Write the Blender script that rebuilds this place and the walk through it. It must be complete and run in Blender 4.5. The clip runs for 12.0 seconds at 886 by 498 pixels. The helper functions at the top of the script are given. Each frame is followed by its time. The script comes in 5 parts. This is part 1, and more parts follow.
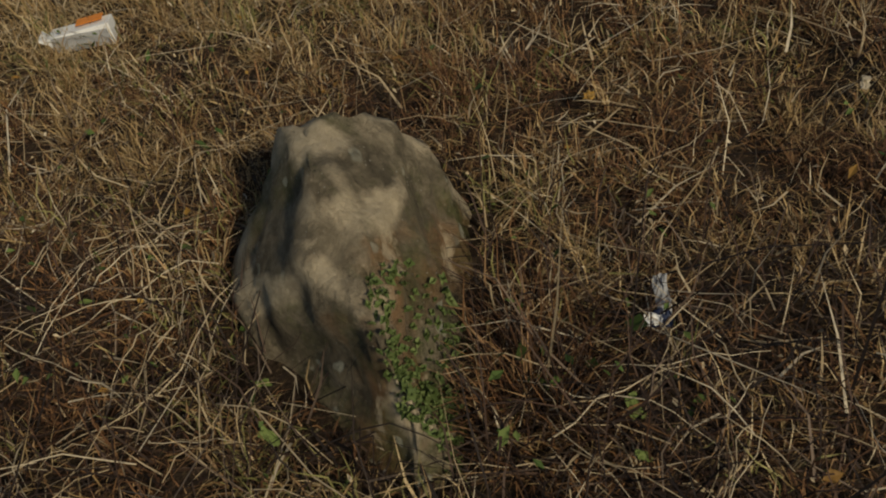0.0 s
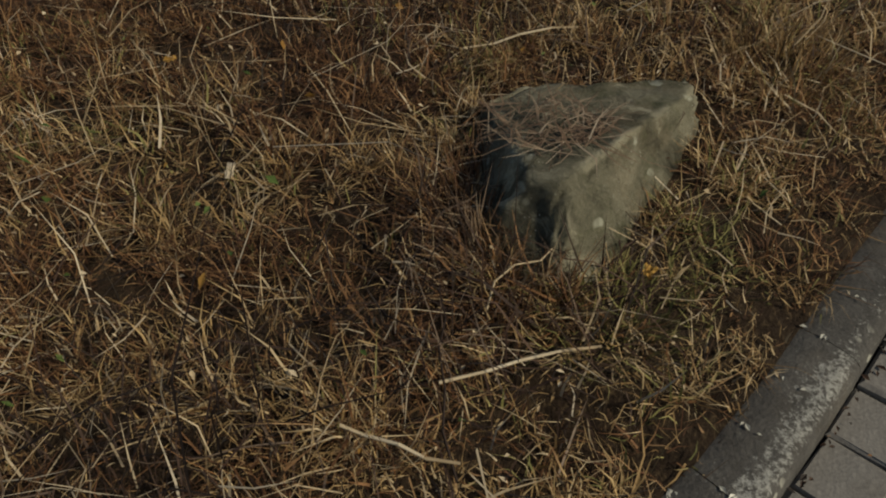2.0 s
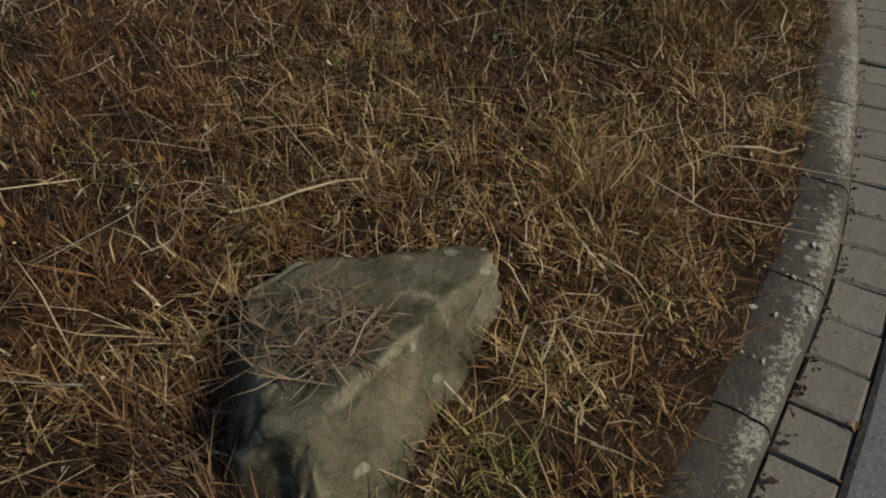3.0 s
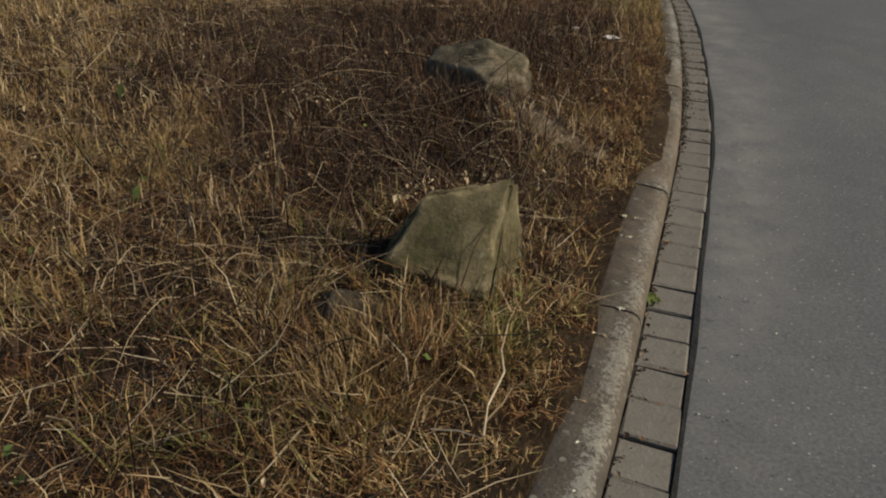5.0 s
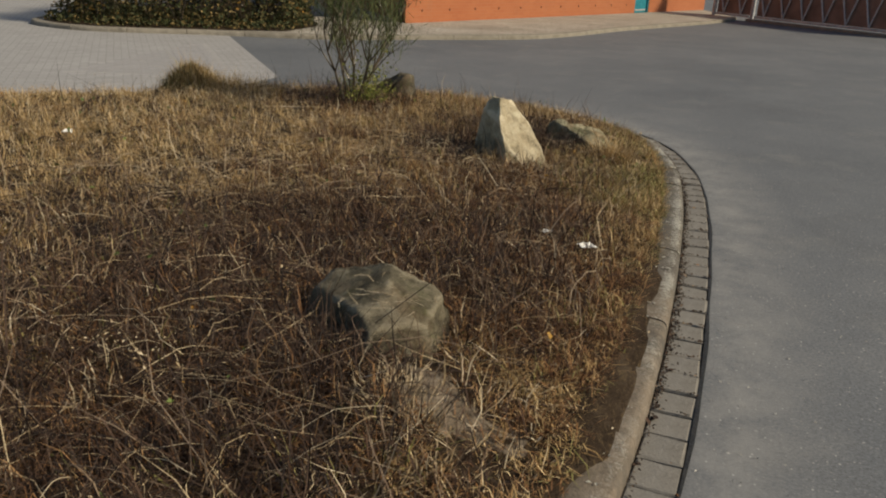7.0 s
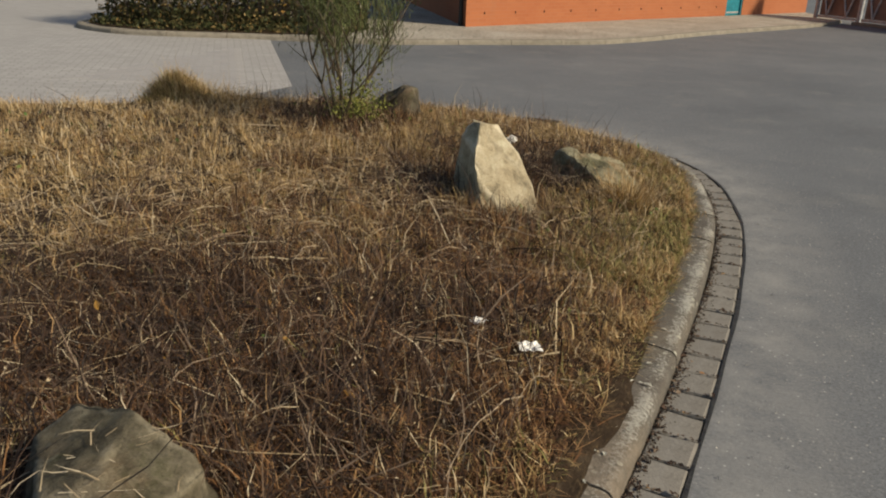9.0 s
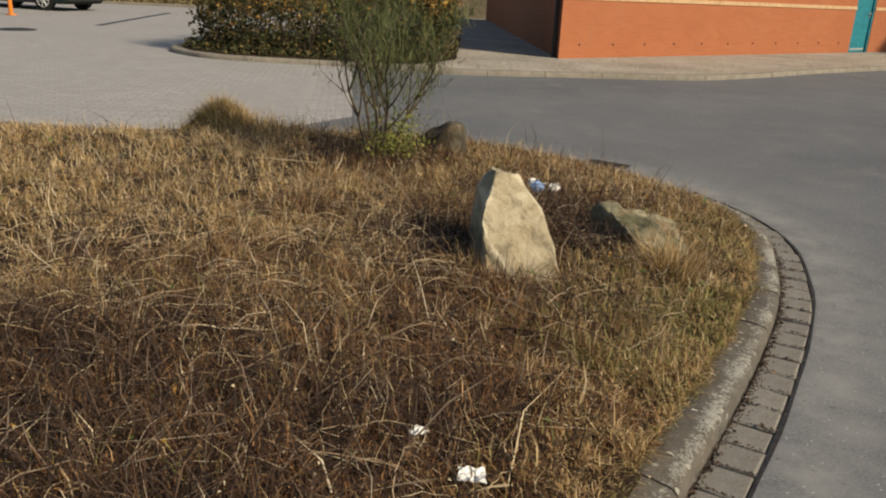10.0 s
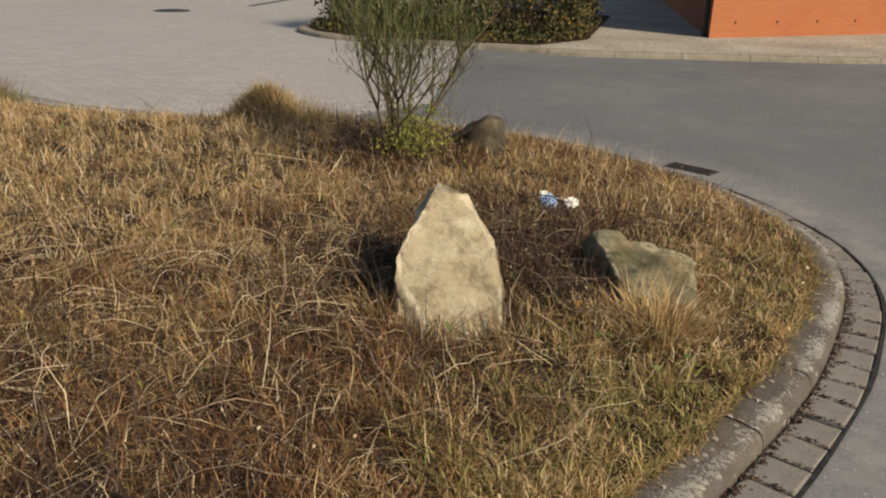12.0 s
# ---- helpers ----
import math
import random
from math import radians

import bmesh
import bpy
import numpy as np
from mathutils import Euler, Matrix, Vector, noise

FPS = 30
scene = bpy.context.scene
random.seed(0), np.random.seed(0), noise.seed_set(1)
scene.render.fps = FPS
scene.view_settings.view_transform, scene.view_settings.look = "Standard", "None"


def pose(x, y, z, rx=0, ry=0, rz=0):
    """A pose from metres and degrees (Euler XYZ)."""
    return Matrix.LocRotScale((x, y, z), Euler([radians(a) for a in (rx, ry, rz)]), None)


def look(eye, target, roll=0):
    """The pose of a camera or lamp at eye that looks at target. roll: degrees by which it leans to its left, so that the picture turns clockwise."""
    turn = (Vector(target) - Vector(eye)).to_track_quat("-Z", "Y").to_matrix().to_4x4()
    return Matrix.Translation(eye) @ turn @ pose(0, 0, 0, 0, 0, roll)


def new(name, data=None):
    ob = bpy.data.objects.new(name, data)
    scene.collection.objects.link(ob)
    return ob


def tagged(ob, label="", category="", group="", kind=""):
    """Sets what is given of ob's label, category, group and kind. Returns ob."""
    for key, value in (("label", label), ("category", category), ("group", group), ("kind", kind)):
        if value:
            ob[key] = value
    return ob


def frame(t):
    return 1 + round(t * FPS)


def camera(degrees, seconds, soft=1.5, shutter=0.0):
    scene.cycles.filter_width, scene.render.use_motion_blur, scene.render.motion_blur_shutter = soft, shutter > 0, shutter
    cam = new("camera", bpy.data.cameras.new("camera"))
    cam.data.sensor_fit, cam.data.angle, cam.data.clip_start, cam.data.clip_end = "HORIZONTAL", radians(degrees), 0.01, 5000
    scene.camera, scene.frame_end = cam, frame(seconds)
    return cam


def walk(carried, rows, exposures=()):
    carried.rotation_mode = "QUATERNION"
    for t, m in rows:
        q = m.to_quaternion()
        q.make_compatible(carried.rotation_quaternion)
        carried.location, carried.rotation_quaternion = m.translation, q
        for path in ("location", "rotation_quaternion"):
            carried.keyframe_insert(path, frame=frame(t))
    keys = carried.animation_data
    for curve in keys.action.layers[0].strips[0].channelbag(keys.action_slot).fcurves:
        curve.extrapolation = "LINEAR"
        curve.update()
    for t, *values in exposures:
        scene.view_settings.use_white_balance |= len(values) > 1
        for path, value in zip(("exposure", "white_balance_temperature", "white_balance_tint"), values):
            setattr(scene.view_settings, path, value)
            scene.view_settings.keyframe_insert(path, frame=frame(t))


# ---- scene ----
# ---------- camera ----------
cam = camera(58.3, 12.0, soft=2.0)
PATH = [
    (0, (-0.602, 0.413, 1.388), (-1.68, 1.358, -0.006), -10.1),
    (0.5, (-0.532, 0.484, 1.387), (-1.43, 1.549, -0.048), -9.0),
    (1, (-0.417, 0.609, 1.425), (-1.142, 1.755, -0.045), -7.7),
    (1.5, (-0.277, 0.755, 1.431), (-0.802, 2.01, -0.035), -4.6),
    (2, (-0.171, 0.922, 1.431), (-0.524, 2.279, 0.005), -1.3),
    (2.5, (-0.095, 1.204, 1.416), (-0.311, 2.618, 0.018), 1.0),
    (3, (0.045, 1.477, 1.44), (-0.093, 2.95, 0.094), 1.4),
    (3.5, (0.319, 1.738, 1.494), (0.198, 3.291, 0.24), 2.8),
    (3.7, (0.388, 1.854, 1.509), (0.283, 3.43, 0.283), 3.2),
    (5.3, (1.032, 2.883, 1.427), (0.903, 4.642, 0.484), 2.1),
    (5.5, (1.077, 3.021, 1.434), (0.931, 4.793, 0.517), 2.3),
    (6, (1.169, 3.317, 1.47), (1.005, 5.129, 0.641), 2.0),
    (6.5, (1.315, 3.594, 1.488), (1.094, 5.436, 0.743), 2.3),
    (7, (1.449, 3.867, 1.491), (1.159, 5.722, 0.801), 2.8),
    (9, (1.951, 5.18, 1.446), (1.44, 6.985, 0.753), 2.3),
    (9.5, (2.112, 5.56, 1.439), (1.499, 7.346, 0.781), 2.7),
    (10, (2.223, 5.933, 1.436), (1.457, 7.666, 0.797), 2.8),
    (10.5, (2.342, 6.274, 1.44), (1.49, 7.969, 0.808), 2.9),
    (11, (2.514, 6.594, 1.45), (1.553, 8.221, 0.796), 4.0),
    (11.5, (2.599, 6.899, 1.437), (1.508, 8.433, 0.76), 2.0),
    (12, (2.712, 7.165, 1.436), (1.582, 8.657, 0.732), 1.4),
]
walk(cam, [(t, look(eye, target, roll)) for t, eye, target, roll in PATH],
     exposures=[(0.0, -0.27, 6850, 5), (2.5, -0.11, 6700, 5), (3.5, -0.02, 6750, 6), (5.5, 0.2, 6950, 8), (7.0, 0.5, 6950, 7), (10.0, 0.70, 7050, 8), (12.0, 0.75, 7150, 9)])

# ---------- light ----------
SUN_AZIMUTH, SUN_HEIGHT = 100.0, 35.0      # compass degrees from +y towards +x
world = bpy.data.worlds.new("sky")
scene.world = world
world.use_nodes = True
wn = world.node_tree.nodes
sky = wn.new("ShaderNodeTexSky")
sky.sky_type, sky.sun_disc = "NISHITA", False
sky.sun_elevation, sky.sun_rotation = radians(SUN_HEIGHT), radians(SUN_AZIMUTH)
wn["Background"].inputs["Strength"].default_value = 0.062
world.node_tree.links.new(sky.outputs[0], wn["Background"].inputs["Color"])
sun = new("sun", bpy.data.lights.new("sun", "SUN"))
sun.data.energy, sun.data.angle, sun.data.color = 3.05, radians(6.0), (1.0, 0.88, 0.70)
sun_way = Vector((math.sin(radians(SUN_AZIMUTH)) * math.cos(radians(SUN_HEIGHT)),
                  math.cos(radians(SUN_AZIMUTH)) * math.cos(radians(SUN_HEIGHT)), math.sin(radians(SUN_HEIGHT))))
sun.matrix_world = look(sun_way * 60, (0, 0, 0))


# ---------- material tools ----------
class Mat:
    """A small builder of node materials."""

    def __init__(self, name, rough=0.8, spec=0.3):
        self.m = bpy.data.materials.new(name)
        self.m.use_nodes = True
        self.t = self.m.node_tree
        self.b = self.t.nodes["Principled BSDF"]
        self.b.inputs["Roughness"].default_value = rough
        self.b.inputs["Specular IOR Level"].default_value = spec
        self.coord = self.node("ShaderNodeTexCoord").outputs["Object"]

    def node(self, kind, **given):
        n = self.t.nodes.new(kind)
        for key, value in given.items():
            if key in n.inputs:
                self.put(n.inputs[key], value)
        return n

    def put(self, socket, value):
        if hasattr(value, "is_output"):
            self.t.links.new(value, socket)
        else:
            socket.default_value = value

    def noise(self, scale, detail=4.0, rough=0.6, vector=None, distortion=0.0):
        n = self.node("ShaderNodeTexNoise", Scale=scale, Detail=detail, Roughness=rough, Distortion=distortion)
        self.t.links.new(vector or self.coord, n.inputs["Vector"])
        return n.outputs["Fac"]

    def voronoi(self, scale, feature="F1", out="Distance", vector=None):
        n = self.node("ShaderNodeTexVoronoi", Scale=scale)
        n.feature = feature
        self.t.links.new(vector or self.coord, n.inputs["Vector"])
        return n.outputs[out]

    def stretch(self, sx, sy, sz):
        n = self.node("ShaderNodeMapping")
        n.inputs["Scale"].default_value = (sx, sy, sz)
        self.t.links.new(self.coord, n.inputs["Vector"])
        return n.outputs[0]

    def ramp(self, fac, stops):
        n = self.node("ShaderNodeValToRGB")
        e = n.color_ramp.elements
        while len(e) < len(stops):
            e.new(0.5)
        for el, (p, c) in zip(e, stops):
            el.position, el.color = p, (*c, 1) if len(c) == 3 else c
        self.t.links.new(fac, n.inputs["Fac"])
        return n.outputs["Color"]

    def step(self, fac, a, b):
        n = self.node("ShaderNodeMapRange")
        n.inputs["From Min"].default_value, n.inputs["From Max"].default_value = a, b
        self.t.links.new(fac, n.inputs["Value"])
        return n.outputs["Result"]

    def mix(self, fac, a, b, kind="MIX"):
        n = self.t.nodes.new("ShaderNodeMix")
        n.data_type, n.blend_type = "RGBA", kind
        self.put(n.inputs["Factor"], fac)
        self.put(n.inputs["A"], (*a, 1) if isinstance(a, tuple) else a)
        self.put(n.inputs["B"], (*b, 1) if isinstance(b, tuple) else b)
        return n.outputs["Result"]

    def math(self, op, a, b=0.0):
        n = self.t.nodes.new("ShaderNodeMath")
        n.operation = op
        self.put(n.inputs[0], a)
        self.put(n.inputs[1], b)
        return n.outputs[0]

    def island(self):
        return self.node("ShaderNodeNewGeometry").outputs["Random Per Island"]

    def one(self):
        return self.node("ShaderNodeObjectInfo").outputs["Random"]

    def color(self, c):
        self.put(self.b.inputs["Base Color"], (*c, 1) if isinstance(c, tuple) else c)
        return self

    def rough(self, r):
        self.put(self.b.inputs["Roughness"], r)
        return self

    def bump(self, height, strength=0.5, distance=0.01):
        old = self.b.inputs["Normal"].links
        n = self.node("ShaderNodeBump", Strength=strength, Distance=distance)
        self.t.links.new(height, n.inputs["Height"])
        if old:
            self.t.links.new(old[0].from_socket, n.inputs["Normal"])
        self.t.links.new(n.outputs[0], self.b.inputs["Normal"])
        return self


def plain(name, c, rough=0.6, metal=0.0, vary=0.15, scale=30.0):
    """Paint, plastic or metal with a slight unevenness and grime."""
    k = Mat(name, rough)
    k.b.inputs["Metallic"].default_value = metal
    dark = tuple(v * (1 - vary) for v in c)
    light = tuple(min(1, v * (1 + vary)) for v in c)
    k.color(k.ramp(k.noise(scale), [(0.3, dark), (0.7, light)]))
    k.rough(k.step(k.noise(scale * 0.4), -1.0 + rough, rough + 0.6))
    k.b.inputs["Roughness"].default_value = rough
    return k.m


# ---------- materials ----------
k = Mat("asphalt", 0.85, 0.25)
big = k.noise(0.45, 5)
c = k.ramp(big, [(0.3, (0.103, 0.110, 0.121)), (0.55, (0.132, 0.139, 0.150)), (0.75, (0.166, 0.171, 0.178))])
c = k.mix(k.step(k.noise(1.7, 4), 0.55, 0.75), c, k.mix(0.5, c, (0.20, 0.20, 0.195)))
c = k.mix(k.math("MULTIPLY", k.step(k.noise(0.9, 7, 0.7, None, 1.0), 0.5, 0.72), 0.5), c, (0.105, 0.108, 0.115))
c = k.mix(0.65, c, k.step(k.noise(75.0, 5, 0.8), 0.25, 0.75), "SOFT_LIGHT")
c = k.mix(k.math("MULTIPLY", k.step(k.voronoi(60.0), 0.22, 0.12), k.step(k.noise(11.0, 4), 0.42, 0.6)), c, (0.27, 0.27, 0.265))
c = k.mix(k.math("MULTIPLY", k.step(k.voronoi(48.0, vector=k.stretch(1.0, 1.2, 1.0)), 0.2, 0.12), 0.7), c, (0.062, 0.064, 0.068))
powder = k.node("ShaderNodeAttribute")
powder.attribute_name = "dust"
c = k.mix(k.math("MULTIPLY", powder.outputs["Fac"], k.step(k.noise(4.0, 7, 0.75), 0.3, 0.65)), c, (0.26, 0.257, 0.25))
c = k.mix(k.step(k.voronoi(24.0), 0.12, 0.07), c, (0.36, 0.36, 0.35))
c = k.mix(k.math("MULTIPLY", k.step(k.voronoi(9.0), 0.07, 0.04), k.step(k.noise(3.0), 0.5, 0.6)), c, (0.36, 0.35, 0.33))
k.color(c).bump(k.noise(130.0, 4, 0.75), 0.5, 0.004).bump(k.noise(9.0), 0.2, 0.008)
ASPHALT = k.m

k = Mat("bitumen_seal", 0.6, 0.4)
k.color(k.ramp(k.noise(20.0), [(0.35, (0.012, 0.012, 0.013)), (0.7, (0.035, 0.033, 0.030))])).bump(k.noise(60.0), 0.6, 0.01)
BITUMEN = k.m


def concrete(name, base, moss=0.2, lichen=0.4):
    k = Mat(name, 0.9, 0.2)
    v = k.noise(6.0, 6, 0.7)
    c = k.ramp(v, [(0.25, tuple(x * 0.62 for x in base)), (0.55, base), (0.8, tuple(x * 1.28 for x in base))])
    c = k.mix(k.math("MULTIPLY", k.one(), 0.35), c, tuple(x * 0.7 for x in base))
    c = k.mix(k.math("MULTIPLY", k.step(k.noise(2.3, 5), 0.5, 0.7), moss), c, (0.085, 0.068, 0.047))
    pale = k.math("MULTIPLY", k.step(k.voronoi(17.0), 0.2, 0.12), k.step(k.noise(3.1), 0.5, 0.62))
    c = k.mix(k.math("MULTIPLY", pale, lichen), c, (0.42, 0.42, 0.38))
    smear = k.math("MULTIPLY", k.step(k.noise(4.0, 8, 0.72), 0.55, 0.68), lichen * 0.6)
    c = k.mix(smear, c, tuple(min(0.7, x * 2.0) for x in base))
    c = k.mix(k.math("MULTIPLY", k.step(k.noise(11.0, 6, 0.7), 0.52, 0.68), 0.5), c, tuple(x * 0.42 for x in base))
    c = k.mix(0.45, c, k.noise(150.0, 3), "SOFT_LIGHT")
    k.color(c).bump(k.noise(70.0, 5), 0.45, 0.006).bump(k.noise(8.0), 0.25, 0.012)
    return k.m


k = Mat("kerb_concrete", 0.9, 0.2)
c = k.ramp(k.noise(7.0, 8, 0.72), [(0.3, (0.050, 0.047, 0.043)), (0.5, (0.088, 0.084, 0.078)), (0.72, (0.14, 0.134, 0.122))])
c = k.mix(k.math("MULTIPLY", k.one(), 0.3), c, (0.085, 0.078, 0.07))
c = k.mix(k.math("MULTIPLY", k.step(k.noise(2.2, 6, 0.65), 0.48, 0.62), 0.4), c, (0.13, 0.108, 0.08))
c = k.mix(k.math("MULTIPLY", k.step(k.noise(1.1, 4), 0.56, 0.7), 0.25), c, (0.23, 0.20, 0.16))
shoulder = k.node("ShaderNodeAttribute")
shoulder.attribute_name = "wear"
crust = k.math("ADD", k.noise(70.0, 6, 0.8), k.math("MULTIPLY", k.noise(3.5, 4), 0.55))
crust = k.math("ADD", crust, k.math("MULTIPLY", shoulder.outputs["Fac"], 0.24))
c = k.mix(k.math("MULTIPLY", k.step(crust, 0.95, 1.06), 0.8), c, (0.36, 0.36, 0.33))
c = k.mix(k.math("MULTIPLY", k.step(k.voronoi(22.0), 0.26, 0.2), k.step(k.noise(4.1), 0.52, 0.58)), c, (0.33, 0.325, 0.275))
earth = k.node("ShaderNodeAttribute")
earth.attribute_name = "earth"
c = k.mix(k.math("MULTIPLY", earth.outputs["Fac"], k.step(k.noise(5.0, 7, 0.7), 0.25, 0.6)), c, k.ramp(k.noise(18.0, 6, 0.7), [(0.3, (0.125, 0.10, 0.075)), (0.7, (0.25, 0.205, 0.16))]))
c = k.mix(0.6, c, k.noise(140.0, 4, 0.7), "SOFT_LIGHT")
k.color(c).bump(k.noise(80.0, 6, 0.7), 0.8, 0.008).bump(k.noise(11.0, 5), 0.5, 0.015)
KERB = k.m
GUTTER = concrete("gutter_concrete", (0.225, 0.213, 0.195), 0.6, 0.25)
PAVER = concrete("paver_concrete", (0.34, 0.33, 0.33), 0.12, 0.05)

k = Mat("soil", 0.95, 0.1)
c = k.ramp(k.noise(5.0, 6, 0.7), [(0.3, (0.022, 0.015, 0.010)), (0.55, (0.048, 0.033, 0.022)), (0.8, (0.11, 0.085, 0.06))])
straw = k.noise(60.0, 5, 0.7, k.stretch(1.0, 0.35, 1.0), 1.5)
c = k.mix(k.step(straw, 0.52, 0.68), c, (0.12, 0.085, 0.048))
k.color(c).bump(k.noise(45.0, 6, 0.7), 0.9, 0.03)
SOIL = k.m
k = Mat("sandy_soil", 0.95, 0.1)
c = k.ramp(k.noise(14.0, 7, 0.7), [(0.3, (0.06, 0.046, 0.034)), (0.48, (0.15, 0.12, 0.09)), (0.72, (0.33, 0.28, 0.22))])
k.color(k.mix(0.4, c, k.noise(160.0, 3), "SOFT_LIGHT")).bump(k.noise(60.0, 6, 0.7), 0.8, 0.012)
SAND = k.m


def herb(name, stops, rough=0.7, through=0.25):
    """Leaf and blade colours, one by one and in drifts."""
    k = Mat(name, rough, 0.25)
    c = k.ramp(k.island(), stops)
    c = k.mix(k.math("MULTIPLY", k.step(k.noise(1.3, 4), 0.35, 0.7), 0.5), c, stops[0][1])
    k.color(k.mix(0.35, c, k.noise(40.0, 3), "SOFT_LIGHT"))
    return k.m


STRAW = herb("straw_blades", [(0.0, (0.19, 0.116, 0.048)), (0.35, (0.36, 0.236, 0.102)), (0.7, (0.52, 0.375, 0.185)), (1.0, (0.70, 0.56, 0.35))])
RUSSET = herb("russet_blades", [(0.0, (0.040, 0.021, 0.012)), (0.4, (0.120, 0.056, 0.026)), (0.75, (0.29, 0.148, 0.062)), (1.0, (0.44, 0.28, 0.14))])
OLIVE = herb("olive_blades", [(0.0, (0.11, 0.108, 0.034)), (0.5, (0.22, 0.205, 0.07)), (0.85, (0.35, 0.305, 0.12)), (1.0, (0.42, 0.35, 0.16))])
STALK = herb("pale_stalks", [(0.0, (0.36, 0.27, 0.16)), (0.5, (0.50, 0.40, 0.26)), (1.0, (0.66, 0.57, 0.42))])
RUNNER = herb("brown_runners", [(0.0, (0.10, 0.062, 0.040)), (0.5, (0.21, 0.14, 0.09)), (0.85, (0.36, 0.27, 0.18)), (1.0, (0.52, 0.43, 0.31))])
BRAMBLE = herb("dark_stems", [(0.0, (0.017, 0.012, 0.010)), (0.5, (0.044, 0.026, 0.018)), (0.85, (0.10, 0.058, 0.038)), (1.0, (0.24, 0.18, 0.13))])
GREEN = herb("green_leaves", [(0.0, (0.045, 0.075, 0.018)), (0.5, (0.085, 0.13, 0.030)), (1.0, (0.17, 0.21, 0.060))])
CLOVER = herb("clover_leaves", [(0.0, (0.055, 0.08, 0.022)), (0.5, (0.10, 0.14, 0.038)), (1.0, (0.20, 0.24, 0.085))])
FRESH = herb("yellow_green_leaves", [(0.0, (0.085, 0.10, 0.022)), (0.5, (0.15, 0.17, 0.035)), (1.0, (0.27, 0.26, 0.07))])
BROOM = herb("broom_twigs", [(0.0, (0.040, 0.055, 0.020)), (0.5, (0.075, 0.095, 0.032)), (1.0, (0.15, 0.16, 0.06))])
HEDGE = herb("hedge_leaves", [(0.0, (0.020, 0.026, 0.009)), (0.45, (0.044, 0.050, 0.017)), (0.72, (0.075, 0.062, 0.022)), (0.92, (0.14, 0.09, 0.03)), (1.0, (0.30, 0.21, 0.09))])
AUTUMN = herb("autumn_leaves", [(0.0, (0.14, 0.075, 0.02)), (0.5, (0.30, 0.155, 0.03)), (1.0, (0.50, 0.30, 0.07))])
LICHEN = plain("lichen_crust", (0.44, 0.43, 0.37), 0.9, vary=0.35, scale=60)
WHITE_GRIT = plain("pale_grit", (0.30, 0.29, 0.27), 0.9, vary=0.4, scale=80)
BARK = plain("shrub_bark", (0.085, 0.065, 0.045), 0.9, vary=0.5, scale=60)


# ---------- mesh tools ----------
def mesh_of(bm, name, mat, smooth=False):
    me = bpy.data.meshes.new(name)
    bm.to_mesh(me)
    bm.free()
    if mat:
        me.materials.append(mat)
    for p in me.polygons:
        p.use_smooth = smooth
    return me


def part(name, bm, mat, parent=None, label="", smooth=False):
    ob = new(name, mesh_of(bm, name, mat, smooth))
    ob.parent = parent
    return tagged(ob, label)


def arrays(name, verts, faces, mat, smooth=False):
    """A mesh object from numpy arrays of places and of triangles or quads."""
    me = bpy.data.meshes.new(name)
    n, k = faces.shape
    me.vertices.add(len(verts))
    me.vertices.foreach_set("co", np.ascontiguousarray(verts, np.float32).ravel())
    me.loops.add(n * k)
    me.loops.foreach_set("vertex_index", np.ascontiguousarray(faces, np.int32).ravel())
    me.polygons.add(n)
    me.polygons.foreach_set("loop_start", np.arange(0, n * k, k, dtype=np.int32))
    me.polygons.foreach_set("loop_total", np.full(n, k, np.int32))
    me.polygons.foreach_set("use_smooth", np.full(n, smooth))
    me.materials.append(mat)
    me.update()
    me.validate()
    return new(name, me)


def box(bm, size, m=Matrix(), bevel=0.0):
    made = bmesh.ops.create_cube(bm, size=1.0, matrix=m @ Matrix.Diagonal((*size, 1)))
    if bevel:
        edges = list({e for v in made["verts"] for e in v.link_edges})
        bmesh.ops.bevel(bm, geom=edges, offset=bevel, segments=2, affect="EDGES", profile=0.7)
    return bm


def boxed(size, m=Matrix(), bevel=0.0):
    return box(bmesh.new(), size, m, bevel)


def rod(bm, a, b, r0, r1=None, sides=6):
    a, b = Vector(a), Vector(b)
    turn = (b - a).to_track_quat("Z", "Y").to_matrix().to_4x4()
    bmesh.ops.create_cone(bm, cap_ends=True, segments=sides, radius1=r0, radius2=r0 if r1 is None else r1, depth=(b - a).length,
                          matrix=Matrix.Translation((a + b) / 2) @ turn)
    return bm


def empty(name, x=0.0, y=0.0, z=0.0, turn=0.0):
    ob = new(name)
    ob.empty_display_size = 0.1
    ob.matrix_basis = pose(x, y, z, 0, 0, turn)
    return ob


def spline(points, step, closed=False, phase=0.0):
    """Even points along a smooth curve through the given ones; phase: metres by which they begin after the first."""
    p = np.array(points, float)
    n = len(p)
    out = []
    for i in range(n if closed else n - 1):
        a, b, c, d = (p[(i + o) % n] if closed else p[min(max(i + o, 0), n - 1)] for o in (-1, 0, 1, 2))
        t = np.linspace(0, 1, 40, endpoint=False)[:, None]
        out.append(0.5 * (2 * b + (c - a) * t + (2 * a - 5 * b + 4 * c - d) * t**2 + (3 * b - a - 3 * c + d) * t**3))
    out = np.vstack(out + [p[:1] if closed else p[-1:]])
    s = np.r_[0, np.cumsum(np.linalg.norm(np.diff(out, axis=0), axis=1))]
    count = max(2, round(s[-1] / step))
    at = np.linspace(0, s[-1], count + 1)
    if phase:
        at = (at + phase) % s[-1]
    return np.stack([np.interp(at, s, out[:, 0]), np.interp(at, s, out[:, 1])], 1)


